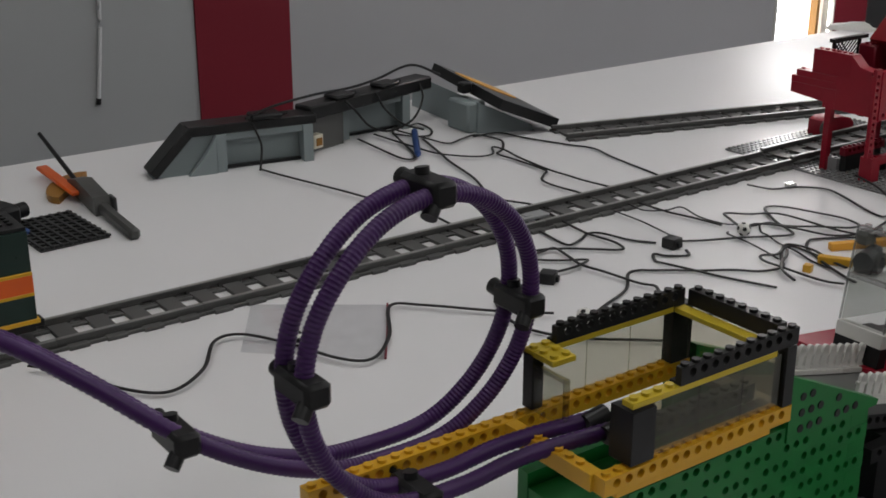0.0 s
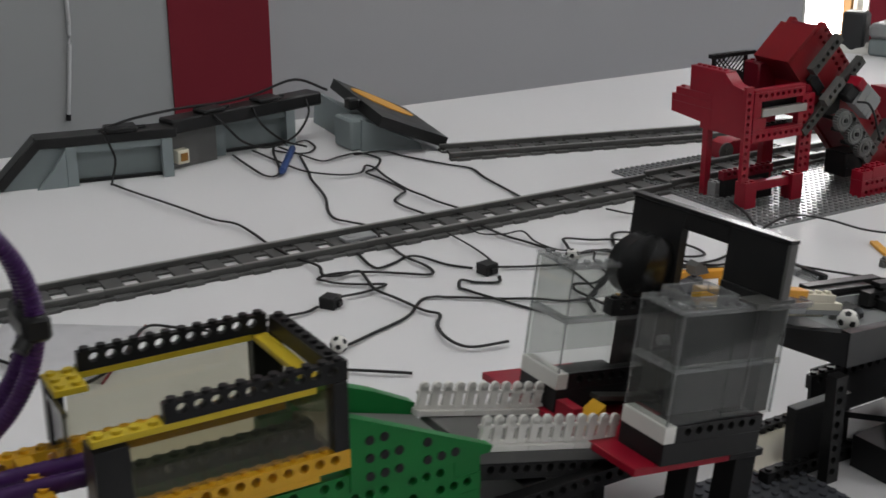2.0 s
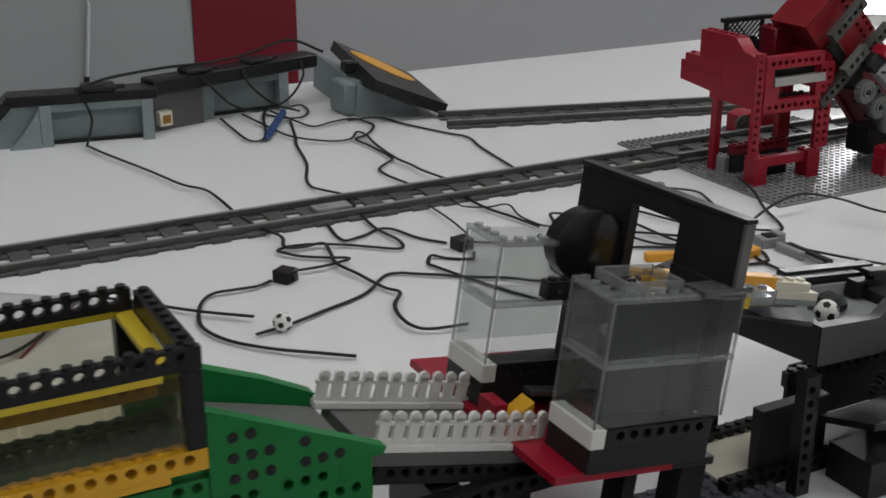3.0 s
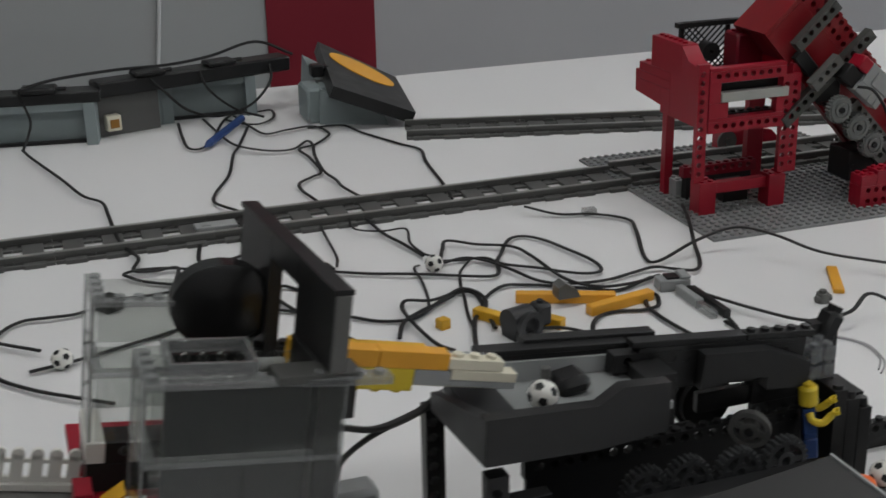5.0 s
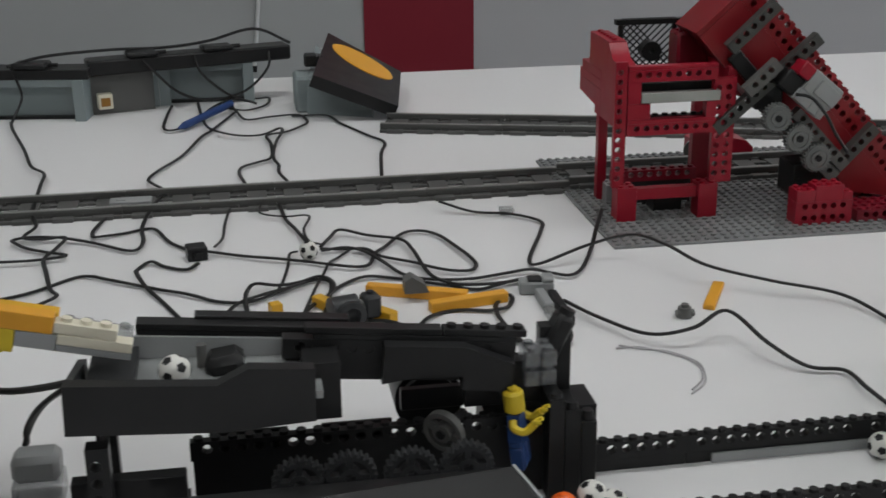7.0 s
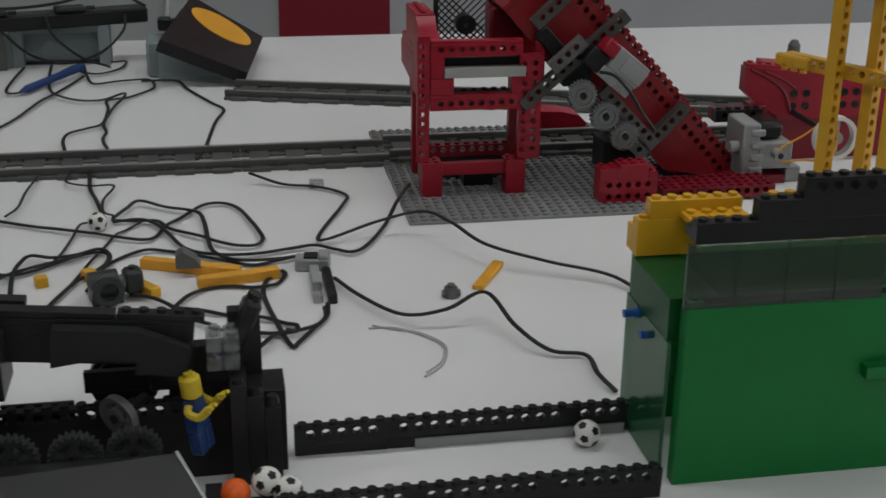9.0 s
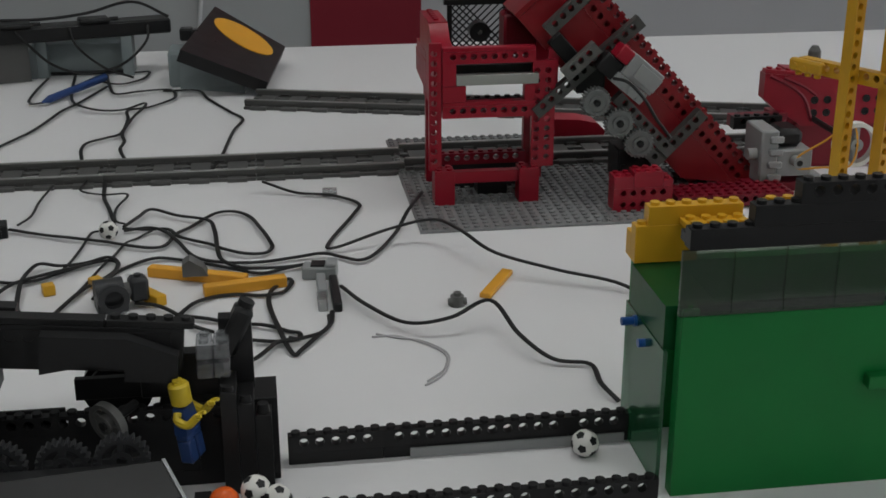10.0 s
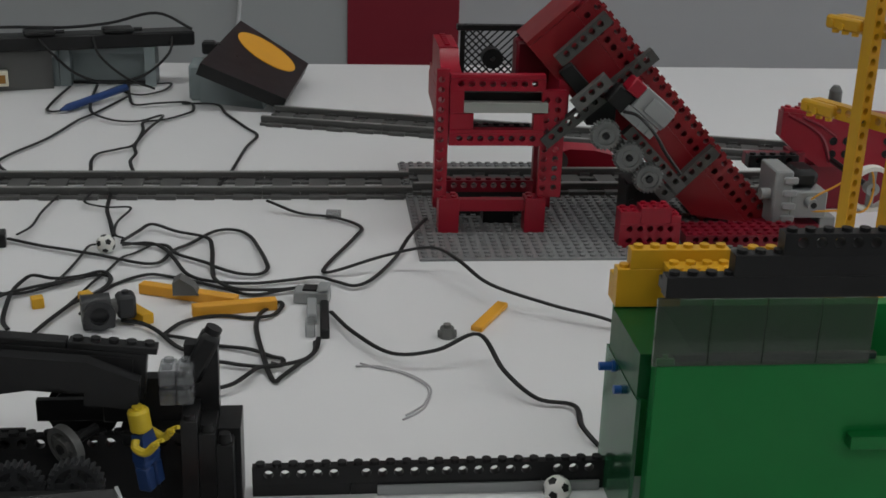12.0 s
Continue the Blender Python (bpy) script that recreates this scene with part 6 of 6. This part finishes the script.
part("slab_plug", Geo().box(-0.0790, -0.0640, 0.352, 0.368, 0.0460, 0.0600, 0.002).box(-0.0640, -0.0585, 0.354, 0.366, 0.0480, 0.0580, 0.001), BLACK, block, "black cable plug pushed into the slab")
part("ramp_post", Geo().box(-0.092, -0.062, 0.325, 0.372, 0, 0.040, 0.003), FOAM_GREY, block)
pen = thing("blue_pen", "dark blue pen lying among cables", "pen")
part("barrel", Geo().cyl((-0.212, 0.268, 0.006), (-0.163, 0.345, 0.010), 0.0042, n=12), BLUE, pen)
part("tip", Geo().cyl((-0.212, 0.268, 0.006), (-0.218, 0.259, 0.0055), 0.0042, 0.0012, n=12), BLUE, pen)

# ---- tools at the far left ----
tool = thing("orange_grey_tool", "orange and grey hand tool with a thin black rod", "hand tool")
tm = pose(-0.6045, 0.285, 0.010, 0, 0, 86)
part("grip", Geo(tm).box(-0.098, 0.012, -0.0062, 0.0062, -0.010, 0.002, 0.003), SLATE, tool)
part("body", Geo(tm).prism([(-0.004, -0.010), (0.092, -0.006), (0.096, 0.006), (0.062, 0.014), (0.004, 0.009)], -0.008, 0.010), SLATE, tool)
part("trigger_guard", Geo(tm).box(0.010, 0.060, -0.013, -0.0082, -0.009, 0.004, 0.002).box(-0.004, 0.012, -0.014, -0.0082, -0.0095, 0.008, 0.002), DARK, tool)
part("rod", Geo().cyl((-0.6005, 0.365, 0.012), (-0.6015, 0.478, 0.046), 0.0030, 0.0024, n=10), BLACK, tool)
part("orange_blade", Geo(pose(-0.6110, 0.398, 0.0085, 0, 0, 88)).box(-0.060, 0.062, -0.007, 0.007, 0.0, 0.005, 0.002), ORANGE, tool, "bright orange plastic blade")
arc = [(0.050 * math.cos(a), 0.026 * math.sin(a)) for a in (math.pi * k / 10 for k in range(11))]
n = len(arc)
part("brown_case", Geo(pose(-0.600, 0.385, 0, 0, 0, 52)).put([(x, y, z) for z in (0.0, 0.008) for x, y in arc], [tuple(range(n))[::-1], tuple(range(n, 2 * n))] + [(k, (k + 1) % n, n + (k + 1) % n, n + k) for k in range(n)]), BROWN, tool, "orange brown half-round holder")
grid_t = thing("black_grid_tile", "black ribbed rubber tile on the table", "tile", "", pose(-0.667, 0.256, 0, 0, 0, 3))
part("backing", Geo().box(-0.036, 0.036, -0.048, 0.048, 0, 0.002), SLATE, grid_t)
for k in range(8):
    part("rib", Geo().box(-0.036 + k * 0.0096, -0.0318 + k * 0.0096, -0.050, 0.050, 0.002, 0.0050, 0.0008), BLACK, grid_t)
g = Geo()
for k in range(9):
    g.box(-0.037, 0.037, -0.049 + k * 0.0118, -0.0455 + k * 0.0118, 0.0021, 0.0044)
part("cross_rib", g, BLACK, grid_t)
dk = thing("dark_handset", "black and blue handset at the end of the table", "handset", "", pose(-0.715, 0.300, 0, 0, 0, 20))
part("body", Geo().box(-0.030, 0.022, -0.020, 0.020, 0.0, 0.026, 0.005), BLACK, dk)
part("base", Geo().box(-0.034, 0.010, -0.046, -0.016, 0.0, 0.009, 0.003), BLUE, dk)
part("knob", Geo().cyl((0.016, -0.004, 0.014), (0.036, -0.004, 0.014), 0.008, n=14), BLACK, dk)

# ---- train ----
def wheel(g, x, y, s):
    g.cyl((x, y, 0.0175), (x, y + s * 0.004, 0.0175), 0.0085, n=18)
    g.cyl((x, y + s * 0.004, 0.0175), (x, y + s * 0.0055, 0.0175), 0.0040, n=12)


def bogie(name, xs, parent, mat):
    for s in (-1, 1):
        side = part("bogie_side", Geo().box(xs[0] - 0.008, xs[-1] + 0.008, s * 0.0285 - 0.0015, s * 0.0285 + 0.0015, 0.0150, 0.0225), mat, parent)
        for x in xs:
            g = Geo()
            wheel(g, x, s * 0.0225, s)
            part("wheel", g, mat, side)


loco = thing("toy_locomotive", "dark green and orange toy brick diesel locomotive on the track", "train", "", pose(-1.050, 0, 0))
part("chassis", Geo().box(0.004, 0.268, -0.022, 0.022, 0.0200, 0.0290), BLACK, loco)
part("yellow_sill", Geo().box(0.002, 0.270, -0.0285, 0.0285, 0.0290, 0.0325), YELLOW, loco)
part("lower_body", Geo().box(0.004, 0.268, -0.0275, 0.0275, 0.0325, 0.0520), DARK_GREEN, loco)
part("yellow_line", Geo().box(0.030, 0.268, -0.0280, 0.0280, 0.0520, 0.0545), YELLOW, loco)
part("orange_band", Geo().box(0.085, 0.268, -0.0275, 0.0275, 0.0545, 0.0690), ORANGE, loco)
part("yellow_line", Geo().box(0.085, 0.268, -0.0280, 0.0280, 0.0690, 0.0715), YELLOW, loco)
part("hood", Geo().box(0.100, 0.268, -0.0260, 0.0260, 0.0715, 0.1040), DARK_GREEN, loco)
part("hood_roof", Geo().box(0.098, 0.268, -0.0240, 0.0240, 0.1040, 0.1072).studs(20, 4, 0.104, -0.016, 0.1072, 8), BLACK, loco)
cab = part("cab", Geo().prism([(0.046, 0.0545), (0.098, 0.0545), (0.098, 0.0960), (0.054, 0.0960), (0.046, 0.0800)], -0.0280, 0.0280), ORANGE, loco)
part("roof_dish", Geo().cyl((0.075, 0, 0.106), (0.075, 0, 0.1085), 0.009, 0.012, n=18), GREY, cab, "light grey dish on the cab roof")
part("cab_roof", Geo().box(0.050, 0.102, -0.0260, 0.0260, 0.0960, 0.1010).cyl((0.075, 0, 0.101), (0.075, 0, 0.106), 0.012, n=18), BLACK, cab)
for s in (-1, 1):
    part("cab_window", Geo().box(0.062, 0.072, s * 0.0281 - 0.0008, s * 0.0281 + 0.0008, 0.076, 0.086), BLACK, cab)
    part("cab_window", Geo().box(0.076, 0.088, s * 0.0281 - 0.0008, s * 0.0281 + 0.0008, 0.076, 0.086), BLACK, cab)
part("nose", Geo().box(0.008, 0.046, -0.0200, 0.0200, 0.0545, 0.0720, 0.002), ORANGE, loco)
part("nose_top", Geo().box(0.010, 0.046, -0.0200, 0.0200, 0.0722, 0.0760, 0.001), YELLOW, loco)
part("fuel_tank", Geo().box(0.105, 0.165, -0.0240, 0.0240, 0.0125, 0.0200, 0.002), GREY, loco)
bogie("front", (0.030, 0.056, 0.082), loco, GREY)
bogie("rear", (0.188, 0.214, 0.240), loco, GREY)
part("coupling", Geo().box(0.268, 0.280, -0.006, 0.006, 0.0165, 0.0220), BLACK, loco)
wagon = thing("toy_hopper_wagon", "light grey toy brick hopper wagon on the track", "train", "", pose(-1.334, 0, 0))
part("chassis", Geo().box(0.004, 0.276, -0.020, 0.020, 0.0215, 0.0300), STONE, wagon)
part("side_body", Geo().prism([(0.050, 0.030), (0.236, 0.030), (0.256, 0.050), (0.256, 0.0780), (0.030, 0.0780), (0.030, 0.050)], -0.0270, 0.0270), GREY, wagon)
part("end_platform", Geo().box(0.002, 0.278, -0.0270, 0.0270, 0.0301, 0.0340), GREY, wagon)
for k in range(12):
    part("side_rib", Geo().box(0.040 + k * 0.0182, 0.044 + k * 0.0182, -0.0285, 0.0285, 0.046, 0.0775), GREY, wagon)
part("top_rim", Geo().box(0.028, 0.258, -0.0285, 0.0285, 0.0780, 0.0812).studs(28, 1, 0.031, -0.0275, 0.0812, 8).studs(28, 1, 0.031, 0.0195, 0.0812, 8), GREY, wagon)
part("hatch", Geo().box(0.060, 0.226, -0.008, 0.008, 0.0812, 0.0860), STONE, wagon)
bogie("front", (0.030, 0.062), wagon, STONE)
bogie("rear", (0.216, 0.248), wagon, STONE)
part("coupling", Geo().box(0.276, 0.284, -0.006, 0.006, 0.0165, 0.0220), BLACK, wagon)
